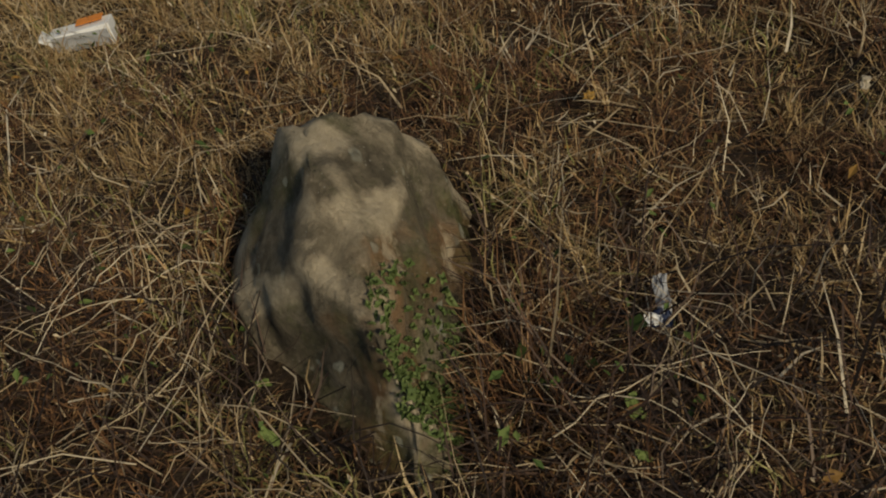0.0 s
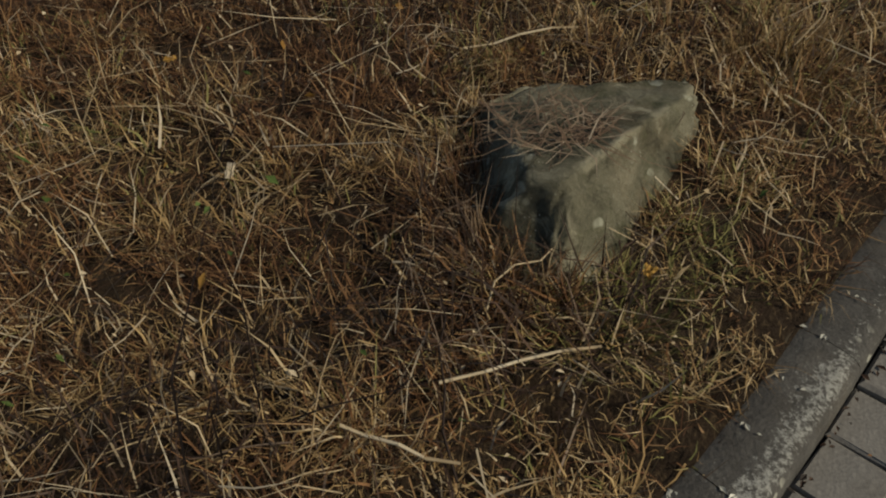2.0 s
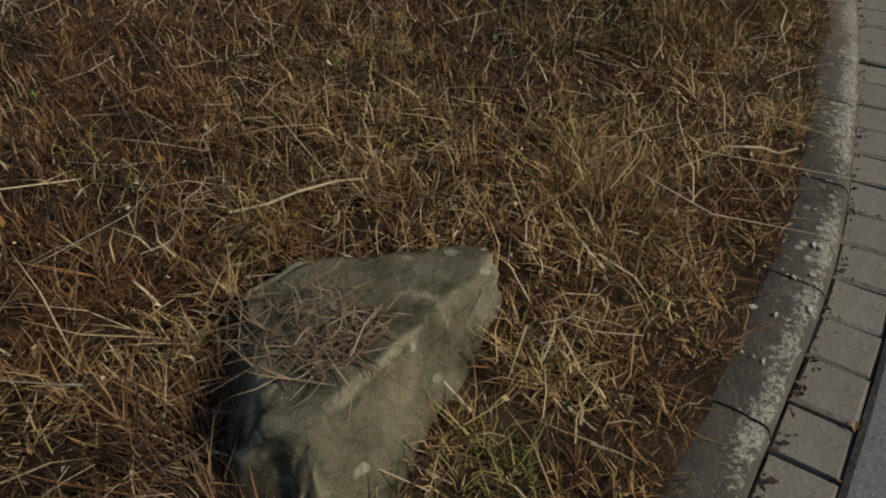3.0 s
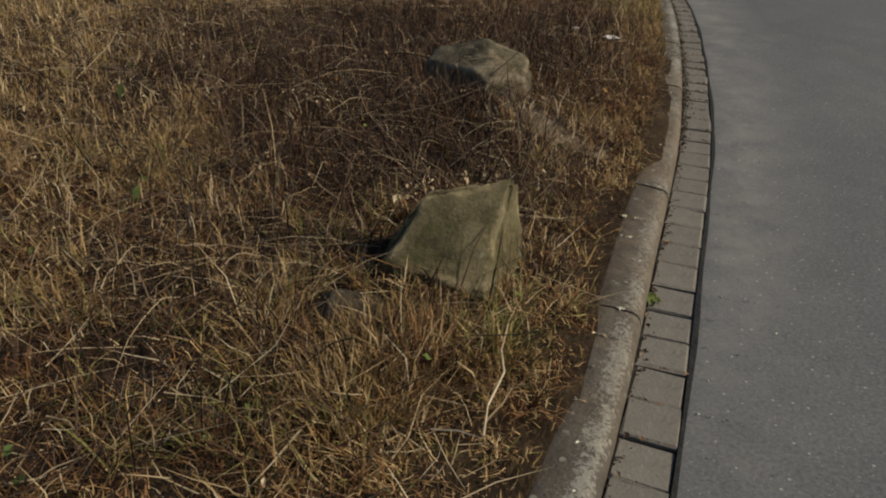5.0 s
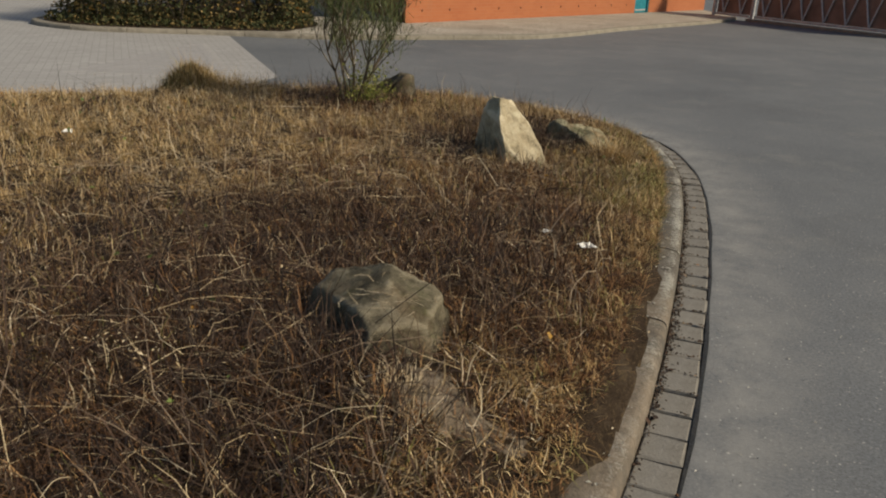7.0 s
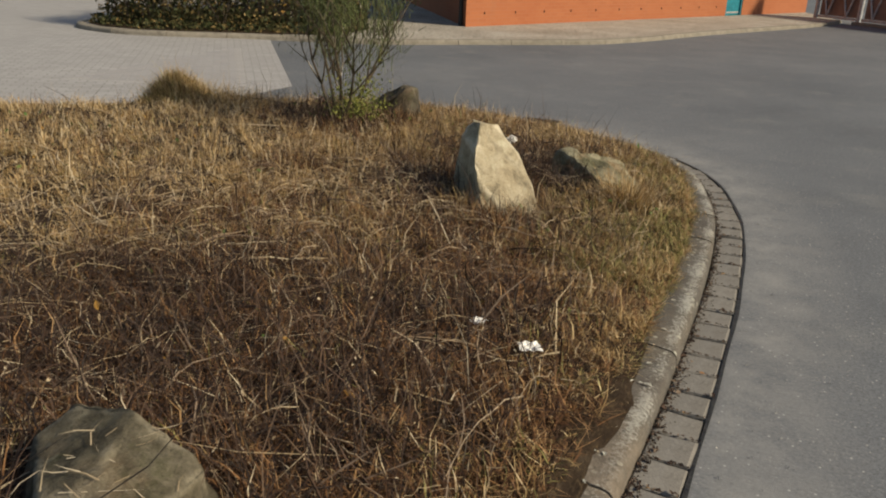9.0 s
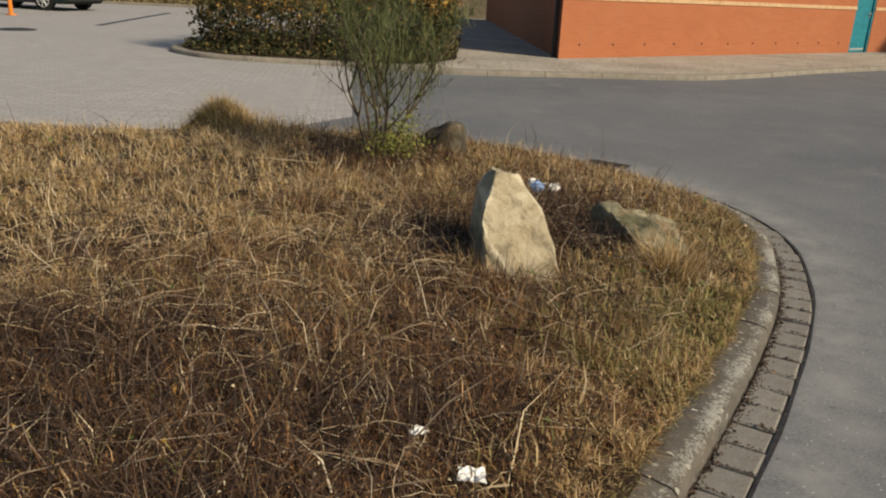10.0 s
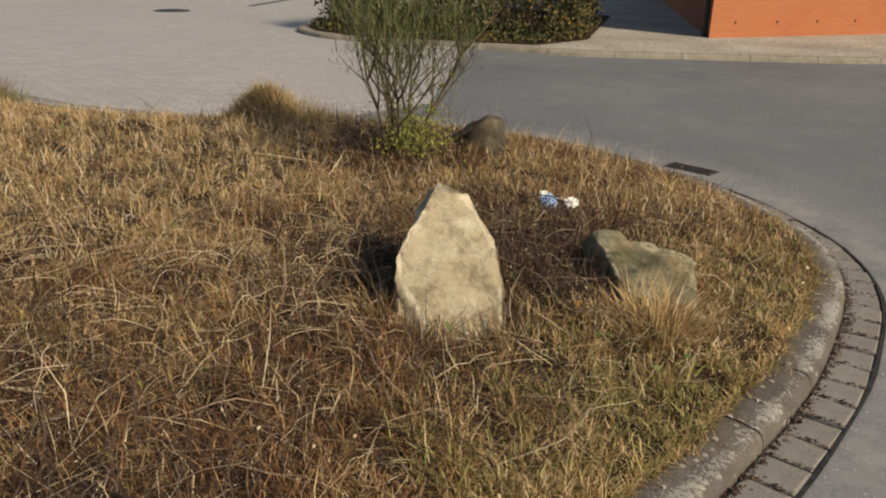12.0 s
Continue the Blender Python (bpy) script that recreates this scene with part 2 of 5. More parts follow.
def lefts(p, closed=False):
    d = np.gradient(p, axis=0)
    if closed:
        d[0] = d[-1] = p[1] - p[-2]
    d /= np.linalg.norm(d, axis=1)[:, None]
    return np.stack([-d[:, 1], d[:, 0]], 1)


# ---------- the plan ----------
OUTER = [(0.19, 1.38), (0.46, 1.80), (0.81, 2.48), (1.06, 3.0), (1.25, 3.54), (1.46, 4.26), (1.68, 5.16), (1.96, 6.33), (2.16, 7.44),
         (2.30, 8.4), (2.39, 9.2), (2.43, 9.9), (2.40, 10.4), (2.33, 10.9), (2.18, 11.34), (1.95, 11.69), (1.65, 11.98), (1.24, 12.27),
         (0.75, 12.5), (0.1, 12.68), (-0.7, 12.7), (-1.5, 12.5), (-2.2, 12.1), (-2.9, 11.55), (-3.6, 11.1), (-4.5, 10.8), (-6.0, 10.7),
         (-9.0, 10.8), (-12.0, 10.0), (-13.0, 6.0), (-12.0, 1.0), (-9.0, -1.6), (-5.0, -1.8), (-3.0, -1.35), (-1.9, -0.75), (-1.0, 0.0), (-0.35, 0.72)]
rim = spline(OUTER, 0.16, True, 0.10)              # outer edge of the gutter, one stone a step
side = lefts(rim, True)
GUTTER_W, KERB_W, KERB_H = 0.155, 0.165, 0.075
back = rim + side * (GUTTER_W + KERB_W)      # the kerb's edge towards the grass

# heights of the grass plot, on a grid
GX, GY, GS = np.arange(-13.5, 3.0, 0.05), np.arange(-2.4, 13.2, 0.05), 0.05
gx, gy = np.meshgrid(GX, GY, indexing="ij")
edge_d = np.full(gx.shape, 99.0)
for (x0, y0), (x1, y1) in zip(back[:-1], back[1:]):
    ux, uy = x1 - x0, y1 - y0
    t = np.clip(((gx - x0) * ux + (gy - y0) * uy) / (ux * ux + uy * uy), 0, 1)
    edge_d = np.minimum(edge_d, np.hypot(gx - x0 - t * ux, gy - y0 - t * uy))
inside = np.zeros(gx.shape, bool)
for (x0, y0), (x1, y1) in zip(back[:-1], back[1:]):
    if y0 != y1:
        inside ^= ((gy >= min(y0, y1)) & (gy < max(y0, y1))) & (gx < x0 + (gy - y0) / (y1 - y0) * (x1 - x0))
edge_d = np.where(inside, edge_d, -edge_d)


def pick(grid, x, y):
    u = np.clip((np.asarray(x) - GX[0]) / GS, 0, len(GX) - 1.001)
    v = np.clip((np.asarray(y) - GY[0]) / GS, 0, len(GY) - 1.001)
    i, j = u.astype(int), v.astype(int)
    a, b = u - i, v - j
    return grid[i, j] * (1 - a) * (1 - b) + grid[i + 1, j] * a * (1 - b) + grid[i, j + 1] * (1 - a) * b + grid[i + 1, j + 1] * a * b


def waves(x, y, seed, size):
    """Smooth unevenness, about -1 to 1."""
    r = np.random.RandomState(seed)
    out = 0
    for _ in range(7):
        a, f, p = r.rand() * 6.28, (0.6 + r.rand()) / size, r.rand() * 6.28
        out = out + np.sin((x * np.cos(a) + y * np.sin(a)) * f * 6.28 + p)
    return out / 3.5


def hill(x, y, cx, cy, r):
    return np.exp(-((x - cx) ** 2 + (y - cy) ** 2) / (r * r))


e = np.clip(edge_d / 0.55, 0, 1)
over = np.clip((-edge_d - 0.022 - 0.016 * waves(gx, gy, 6, 0.35)) / 0.035, 0, 1)
soil_grid = 0.079 - 0.03 * over + 0.058 * e * e * (3 - 2 * e) + 0.03 * np.clip(edge_d / 2.5, 0, 1) + 0.014 * waves(gx, gy, 3, 0.9) * e + 0.006 * waves(gx, gy, 4, 0.25) * e
soil_grid = soil_grid + 0.085 * hill(gx, gy, 0.98, 5.95, 0.33) * e + 0.05 * hill(gx, gy, 0.8, 6.5, 0.5) + 0.04 * hill(gx, gy, 0.8, 4.5, 0.4)
soil_grid = soil_grid + 0.23 * hill(gx, gy, -2.42, 11.48, 0.24)


washed = np.clip((gy - 5.8) / 0.2, 0, 1) * np.clip((8.3 - gy) / 0.8, 0, 1) * (gx > 1.0) * np.clip((edge_d + 0.135) / 0.05, 0, 1) * np.clip((0.25 - edge_d) / 0.2, 0, 1)
soil_grid = soil_grid + washed * (0.034 + 0.008 * waves(gx, gy, 5, 0.8))


def soil_z(x, y):
    return pick(soil_grid, x, y)


# ---------- ground ----------
bm = bmesh.new()
MARGIN = (0.0, 0.03, 0.08, 0.15, 0.25, 0.38, 0.55)
edge = rim[:-1] - side[:-1] * MARGIN[-1]
loop = [bm.verts.new((x, y, 0)) for x, y in edge]
for a, b in zip(loop, loop[1:] + loop[:1]):
    bm.edges.new((a, b))
far = [bm.verts.new((1500 * math.cos(a * math.pi / 12), 1500 * math.sin(a * math.pi / 12), 0)) for a in range(24)]
for a, b in zip(far, far[1:] + far[:1]):
    bm.edges.new((a, b))
bmesh.ops.triangle_fill(bm, use_beauty=True, use_dissolve=False, edges=bm.edges[:])
for f in bm.faces:
    if f.normal.z < 0:
        f.normal_flip()
ground = tagged(part("road", bm, ASPHALT), "grey worn asphalt road sweeping round the grass plot", "road", kind="structure")
n = len(rim) - 1
pts = np.vstack([np.c_[rim[:-1] - side[:-1] * w_, np.zeros(n)] for w_ in MARGIN])
r_, q = np.meshgrid(np.arange(len(MARGIN) - 1), np.arange(n), indexing="ij")
r_, q = r_.ravel(), q.ravel()
margin = arrays("road_margin", pts, np.stack([r_ * n + q, (r_ + 1) * n + q, (r_ + 1) * n + (q + 1) % n, r_ * n + (q + 1) % n], 1)[:, ::-1], ASPHALT)
dust = margin.data.attributes.new("dust", "FLOAT", "POINT")
dust.data.foreach_set("value", (np.array([0.3, 0.65, 0.8, 0.8, 0.6, 0.3, 0.0])[:, None] * (0.25 + 0.75 * np.clip((rim[:-1, 1] - 3.8) / 1.8, 0, 1))[None]).astype(np.float32).ravel())
tagged(margin, "dusty margin of the asphalt beside the gutter", "road", kind="structure")

centre = np.array([-4.0, 6.0])
levels = np.r_[np.linspace(0.04, 0.86, 60), np.linspace(0.87, 0.95, 14), np.linspace(0.954, 1.0, 20)]
ring = rim[:-1] + side[:-1] * (GUTTER_W + 0.05)
pts = (centre + levels[:, None, None] * (ring - centre)).reshape(-1, 2)
zs = soil_z(pts[:, 0], pts[:, 1])
zs[-len(ring):] = -0.06
n = len(ring)
i, j = np.meshgrid(np.arange(len(levels) - 1), np.arange(n), indexing="ij")
i, j = i.ravel(), j.ravel()
quads = np.stack([i * n + j, (i + 1) * n + j, (i + 1) * n + (j + 1) % n, i * n + (j + 1) % n], 1)
tagged(arrays("ground", np.c_[pts, zs], quads, SOIL, True), "bare brown soil and thatch under the dry grass", "ground", kind="structure")

# bitumen seal between the gutter and the road, and the bed under the stones
w = np.array([0.011 * (1 + 0.5 * math.sin(q * 0.9) * math.sin(q * 0.37)) for q in range(len(rim))])
w[-1] = w[0]
verts = np.vstack([np.c_[rim - side * w[:, None], np.full(len(rim), 0.004)], np.c_[rim + side * 0.004, np.full(len(rim), 0.004)],
                   np.c_[rim + side * 0.004, np.full(len(rim), -0.018)], np.c_[rim + side * (GUTTER_W + 0.06), np.full(len(rim), -0.018)]])
m_ = len(rim)
quads = np.vstack([np.stack([r * m_ + np.arange(m_ - 1), r * m_ + np.arange(1, m_), (r + 1) * m_ + np.arange(1, m_), (r + 1) * m_ + np.arange(m_ - 1)], 1) for r in range(3)])
tagged(arrays("gutter_bed", verts, quads, BITUMEN), "black bitumen joint along the gutter stones", "joint", kind="structure")

# the paved yard behind the plot: its bed, then the pavers further down
bm = bmesh.new()
YARD = [(-2.2, 13.35), (-5.05, 18.1), (-6.5, 26.0), (-8.0, 40.0), (-60.0, 40.0), (-60.0, 9.0), (-12.5, 9.9), (-9.0, 10.95), (-6.0, 10.86), (-4.5, 10.98), (-3.6, 11.3), (-2.9, 11.75), (-2.35, 12.2)]
bm.faces.new([bm.verts.new((x, y, 0.008)) for x, y in YARD])
bmesh.ops.triangulate(bm, faces=bm.faces[:])
k = Mat("yard_paving", 0.9, 0.2)
turned = k.node("ShaderNodeMapping")
turned.inputs["Rotation"].default_value = (0, 0, radians(-31))
k.t.links.new(k.coord, turned.inputs["Vector"])
br = k.node("ShaderNodeTexBrick", Scale=1.0)
br.inputs["Brick Width"].default_value, br.inputs["Row Height"].default_value, br.inputs["Mortar Size"].default_value = 0.2, 0.1, 0.006
k.put(br.inputs["Color1"], (0.37, 0.36, 0.355, 1)), k.put(br.inputs["Color2"], (0.31, 0.30, 0.295, 1)), k.put(br.inputs["Mortar"], (0.20, 0.19, 0.18, 1))
k.t.links.new(turned.outputs[0], br.inputs["Vector"])
k.color(k.mix(k.step(k.noise(0.35, 5), 0.35, 0.75), br.outputs["Color"], k.mix(0.5, br.outputs["Color"], (0.26, 0.255, 0.25))))
k.bump(k.noise(40.0), 0.3, 0.005)
yard = tagged(part("paving_yard", bm, k.m), "pale grey concrete block paving of the yard", "paving", kind="structure")
yard.location.z = -0.004


# ---------- building ----------
def brickwork(name, base, dark):
    k = Mat(name, 0.85, 0.2)
    br = k.node("ShaderNodeTexBrick", Scale=1.0)
    br.inputs["Brick Width"].default_value, br.inputs["Row Height"].default_value, br.inputs["Mortar Size"].default_value = 0.25, 0.077, 0.008
    br.inputs["Mortar Smooth"].default_value = 0.3
    k.put(br.inputs["Color1"], (*base, 1)), k.put(br.inputs["Color2"], (*dark, 1)), k.put(br.inputs["Mortar"], (0.34, 0.14, 0.075, 1))
    xyz = k.node("ShaderNodeSeparateXYZ")
    k.t.links.new(k.coord, xyz.inputs[0])
    both = k.node("ShaderNodeCombineXYZ")
    k.put(both.inputs[0], xyz.outputs[0]), k.put(both.inputs[1], xyz.outputs[2])
    k.t.links.new(both.outputs[0], br.inputs["Vector"])
    c = k.mix(k.step(k.noise(0.8, 5), 0.35, 0.75), br.outputs["Color"], k.mix(0.5, br.outputs["Color"], (0.30, 0.095, 0.042)))
    c = k.mix(k.math("MULTIPLY", k.step(k.noise(2.0, 6, 0.7, k.stretch(1, 1, 0.3)), 0.55, 0.8), 0.35), c, (0.25, 0.12, 0.07))
    k.color(c)
    k.bump(br.outputs["Fac"], -0.6, 0.006).bump(k.noise(60.0), 0.3, 0.004)
    return k.m


BRICK = brickwork("orange_brick", (0.36, 0.132, 0.060), (0.325, 0.114, 0.052))
BAND = concrete("pale_band", (0.56, 0.38, 0.22), 0.1, 0.1)
CORNER = Vector((-2.42, 21.65, 0.0))
FRONT_TURN = math.degrees(math.atan2(9.55, 5.47))
REAR_TURN = 117.0
building = tagged(empty("brick_building", CORNER.x, CORNER.y, 0.0), "orange brick building with a pale band above the pavement", "building")


def wall_run(parent, turn, x0, x1, height, inner, name="wall"):
    """A wall from x0 to x1 along a line that starts at the corner; its outer face lies on the line."""
    cut = 0.3 / math.tan(radians(abs(REAR_TURN - FRONT_TURN) / 2)) if x0 == 0 else 0.0
    plan = [(0, 0), (x1 - x0, 0), (x1 - x0, 0.3 * inner), (cut, 0.3 * inner)]
    bm = bmesh.new()
    low, high = [bm.verts.new((x, y, 0)) for x, y in plan], [bm.verts.new((x, y, height)) for x, y in plan]
    bm.faces.new(low), bm.faces.new(high)
    for q in range(4):
        bm.faces.new((low[q], low[(q + 1) % 4], high[(q + 1) % 4], high[q]))
    bmesh.ops.recalc_face_normals(bm, faces=bm.faces[:])
    ob = part(name, bm, BRICK, parent)
    ob.matrix_basis = pose(0, 0, 0, 0, 0, turn) @ pose(x0, 0, 0)
    return ob


def along(turn, x, y=0.0, z=0.0):
    return pose(0, 0, 0, 0, 0, turn) @ pose(x, y, z)


front = wall_run(building, FRONT_TURN, 0.0, 10.95, 4.2, 1)
wall_run(building, FRONT_TURN, 11.95, 16.6, 4.2, 1)
rear = wall_run(building, REAR_TURN, 0.0, 16.0, 4.2, -1)
over = part("wall", boxed((1.0, 0.3, 2.05), pose(0.5, 0.15, 1.025)), BRICK, building)
over.matrix_basis = along(FRONT_TURN, 10.95, 0, 2.15)
for x0, x1 in ((0.0, 10.95), (11.95, 16.6)):
    b = part("band", boxed((x1 - x0, 0.06, 0.085), pose((x1 - x0) / 2, 0.01, 0.0), 0.008), BAND, building, "pale stone band")
    b.matrix_basis = along(FRONT_TURN, x0, 0, 1.25)
b = part("band", boxed((15.6, 0.06, 0.085), pose(7.85, -0.01, 0.0), 0.008), BAND, building, "pale stone band")
b.matrix_basis = along(REAR_TURN, 0, 0, 1.25)
roof = bmesh.new()
corners = [(0, 0), (16.6 * math.cos(radians(FRONT_TURN)), 16.6 * math.sin(radians(FRONT_TURN))), (16 * math.cos(radians(REAR_TURN)), 16 * math.sin(radians(REAR_TURN)))]
low, high = [roof.verts.new((x, y, 4.2)) for x, y in corners], [roof.verts.new((x, y, 4.4)) for x, y in corners]
roof.faces.new(high), roof.faces.new(low[::-1])
for a in range(3):
    roof.faces.new((low[a], low[(a + 1) % 3], high[(a + 1) % 3], high[a]))
part("roof", roof, plain("roof_felt", (0.10, 0.10, 0.10), 0.9), building, "flat dark roof")
HOLE = plain("vent_dark", (0.02, 0.012, 0.01), 0.9)
hole = boxed((0.02, 0.02, 0.045), Matrix(), 0.003)
hole_mesh = mesh_of(hole, "vent", HOLE)
for q in range(11):
    v = new("vent", hole_mesh)
    v.parent = building
    v.matrix_basis = along(FRONT_TURN, 0.55 + q * 0.98, -0.004, 0.34)
pipe = part("downpipe", rod(bmesh.new(), (0.25, 0.06, 0.08), (0.25, 0.06, 4.15), 0.045, None, 12), plain("dark_pipe", (0.03, 0.03, 0.032), 0.5), building, "dark downpipe beside the corner")
pipe.matrix_basis = along(REAR_TURN, 0.0)
TEAL = plain("teal_paint", (0.012, 0.17, 0.22), 0.45, vary=0.25, scale=6)
STEEL = plain("galvanised_steel", (0.42, 0.42, 0.42), 0.4, 0.8, 0.25, 15)
door = part("door", boxed((0.94, 0.05, 2.1), pose(0.47, 0.03, 1.06), 0.006), TEAL, building, "teal painted metal door")
door.matrix_basis = along(FRONT_TURN, 10.98, 0.06, 0.04)
for x in (0.0, 0.92):
    part("door_frame", boxed((0.06, 0.09, 2.14), pose(x + 0.01, 0.0, 1.07), 0.005), TEAL, door)
part("door_handle", rod(boxed((0.03, 0.01, 0.16), pose(0.84, -0.005, 1.05), 0.003), (0.84, -0.05, 1.08), (0.72, -0.05, 1.08), 0.01), STEEL, door, "steel lever handle")
part("kick_strip", boxed((0.8, 0.012, 0.05), pose(0.46, 0.0, 0.12), 0.003), STEEL, door)

# footway along the building with its kerb, running into the planting bed
WALK = [(-8.75, 18.0), (-8.45, 17.35), (-7.75, 16.95), (-6.75, 16.85), (-5.0, 17.45), (-3.1, 17.95), (-1.6, 18.98), (0.3, 20.4), (1.35, 22.0), (2.4, 24.2), (3.7, 26.5), (4.9, 28.6), (6.0, 30.9), (6.4, 32.2)]
wk = spline(WALK, 0.25)
wl = lefts(wk)
KERB_FAR = concrete("footway_kerb", (0.25, 0.225, 0.185), 0.3, 0.2)


def kerb_piece(p, left, width, height, mat, gap=0.006, skew=0.0):
    """One kerb stone along the points p, its foot towards the road on them."""
    prof = [(0.0, -0.05), (0.005, height * 0.45), (0.012, height * 0.74), (0.024, height * 0.90), (0.042, height * 0.975), (0.064, height), (width * 0.6, height + 0.003), (width - 0.02, height + 0.001), (width - 0.004, height - 0.008), (width, -0.05)]
    d = np.gradient(p, axis=0)
    d /= np.linalg.norm(d, axis=1)[:, None]
    p = p.copy()
    p[0] += d[0] * gap / 2
    p[-1] -= d[-1] * gap / 2
    bm = bmesh.new()
    rows = [[bm.verts.new((x + lx * u, y + ly * u, z + skew + noise.noise(Vector((x * 3, y * 3, u * 9))) * 0.005 + noise.noise(Vector((x * 14, y * 14, u * 30))) * 0.003)) for u, z in prof] for (x, y), (lx, ly) in zip(p, left)]
    for a, b in zip(rows, rows[1:]):
        for q in range(len(prof) - 1):
            bm.faces.new((a[q], b[q], b[q + 1], a[q + 1]))
    ends = [bm.faces.new([bm.verts.new(v.co) for v in rows[0]]), bm.faces.new([bm.verts.new(v.co) for v in rows[-1][::-1]])]
    bmesh.ops.recalc_face_normals(bm, faces=bm.faces[:])
    me = mesh_of(bm, "kerbstone", mat, True)
    wear = me.attributes.new("wear", "FLOAT", "POINT")
    wear.data.foreach_set("value", [(0.0, 0.0, 0.3, 0.8, 1.0, 0.8, 0.1, 0.0, 0.0, 0.0)[q % len(prof)] for q in range(len(me.vertices))])
    soiled = me.attributes.new("earth", "FLOAT", "POINT")
    soiled.data.foreach_set("value", [min(0.9, 0.9 * math.exp(-((q.co.y - 5.1) / 0.9) ** 2) + 0.8 * max(0.0, min(1.0, (q.co.y - 5.7) / 0.3)) * max(0.3, min(1.0, (8.0 - q.co.y) / 0.9))) for q in me.vertices])
    for q in me.polygons:
        if len(q.vertices) > 4:
            q.use_smooth = False
    return me


walk_kerb = tagged(empty("footway_kerb", 0, 0, 0), "weathered pale kerb along the footway and planting bed", "kerb", kind="structure")
for q in range(0, len(wk) - 4, 4):
    ob = new("kerbstone", kerb_piece(wk[q:q + 5], wl[q:q + 5], 0.14, 0.085, KERB_FAR, 0.01, random.uniform(-0.004, 0.004)))
    ob.parent = walk_kerb
bm = bmesh.new()
inner = wk + wl * 0.13
start = 12
front_line = [(CORNER.x + 16.6 * math.cos(radians(FRONT_TURN)), CORNER.y + 16.6 * math.sin(radians(FRONT_TURN))), (CORNER.x, CORNER.y),
              (CORNER.x + 16 * math.cos(radians(REAR_TURN)), CORNER.y + 16 * math.sin(radians(REAR_TURN))), (-14.5, 33.0), (-8.9, 18.3)]
bm.faces.new([bm.verts.new((x, y, 0.075)) for x, y in [*inner, *front_line]])
bmesh.ops.triangulate(bm, faces=bm.faces[:])
k = Mat("footway_cobbles", 0.9, 0.2)
cell = k.noise(14.0, 3)
c = k.ramp(k.noise(0.9, 5), [(0.3, (0.27, 0.24, 0.20)), (0.6, (0.38, 0.35, 0.30)), (0.8, (0.46, 0.44, 0.40))])
c = k.mix(0.4, c, cell, "SOFT_LIGHT")
c = k.mix(k.step(k.voronoi(9.0, "DISTANCE_TO_EDGE"), 0.05, 0.015), c, (0.12, 0.105, 0.085))
k.color(c).bump(k.voronoi(9.0, "DISTANCE_TO_EDGE"), 0.6, 0.02)
tagged(part("footway", bm, k.m), "pale small-stone footway beside the brick wall", "pavement", kind="structure")

# bed soil under the hedge
bm = bmesh.new()
BED = [(-8.5, 18.0), (-8.25, 17.45), (-7.7, 17.12), (-6.75, 17.02), (-5.1, 17.6), (-3.9, 18.2), (-3.75, 19.6), (-6.0, 25.0), (-9.2, 25.0)]
bm.faces.new([bm.verts.new((x, y, 0.082)) for x, y in BED])
tagged(part("planting_bed", bm, SOIL), "brown soil strip under the hedge", "planting bed", kind="structure")

# ---------- gate ----------
GATE_A, GATE_B = Vector((5.75, 32.9, 0)), Vector((9.9, 27.3, 0))
gate_turn = math.degrees(math.atan2(GATE_B.y - GATE_A.y, GATE_B.x - GATE_A.x))
gate = tagged(empty("metal_gate", GATE_A.x, GATE_A.y, 0.0, gate_turn), "grey metal gate with diamond bars and red-brown sheet behind", "gate")
GATE_MAT = plain("gate_metal", (0.42, 0.42, 0.43), 0.5, 0.3, 0.3, 12)
SHEET = plain("red_brown_sheet", (0.19, 0.12, 0.095), 0.7, 0.0, 0.3, 2)
for x0, x1 in ((0.05, 1.55), (1.75, 7.2)):
    part("rail", boxed((x1 - x0, 0.05, 0.07), pose((x0 + x1) / 2, 0, 0.14), 0.006), GATE_MAT, gate)
    part("rail", boxed((x1 - x0, 0.05, 0.07), pose((x0 + x1) / 2, 0, 1.9), 0.006), GATE_MAT, gate)
    part("sheet", boxed((x1 - x0 - 0.06, 0.012, 1.68), pose((x0 + x1) / 2, 0.06, 1.02)), SHEET, gate, "red-brown sheet infill")
    x = x0 + 0.1
    while x + 0.5 < x1:
        for u, v in (((x, 1.0), (x + 0.26, 0.18)), ((x + 0.26, 0.18), (x + 0.52, 1.0)), ((x, 1.0), (x + 0.26, 1.86)), ((x + 0.26, 1.86), (x + 0.52, 1.0))):
            part("bar", rod(bmesh.new(), (u[0], 0, u[1]), (v[0], 0, v[1]), 0.026), GATE_MAT, gate)
        x += 0.74
for x in (0.0, 1.65, 7.25):
    part("post", boxed((0.1, 0.1, 2.1), pose(x, 0, 1.05), 0.01), GATE_MAT, gate)
sill = boxed((5.8, 0.18, 0.09), pose(4.5, -0.12, 0.04), 0.015)
sill_ob = tagged(part("threshold_kerb", sill, KERB_FAR), "pale kerb strip below the metal gate", "kerb", kind="structure")
sill_ob.matrix_basis = pose(GATE_A.x, GATE_A.y, 0.0, 0, 0, gate_turn)


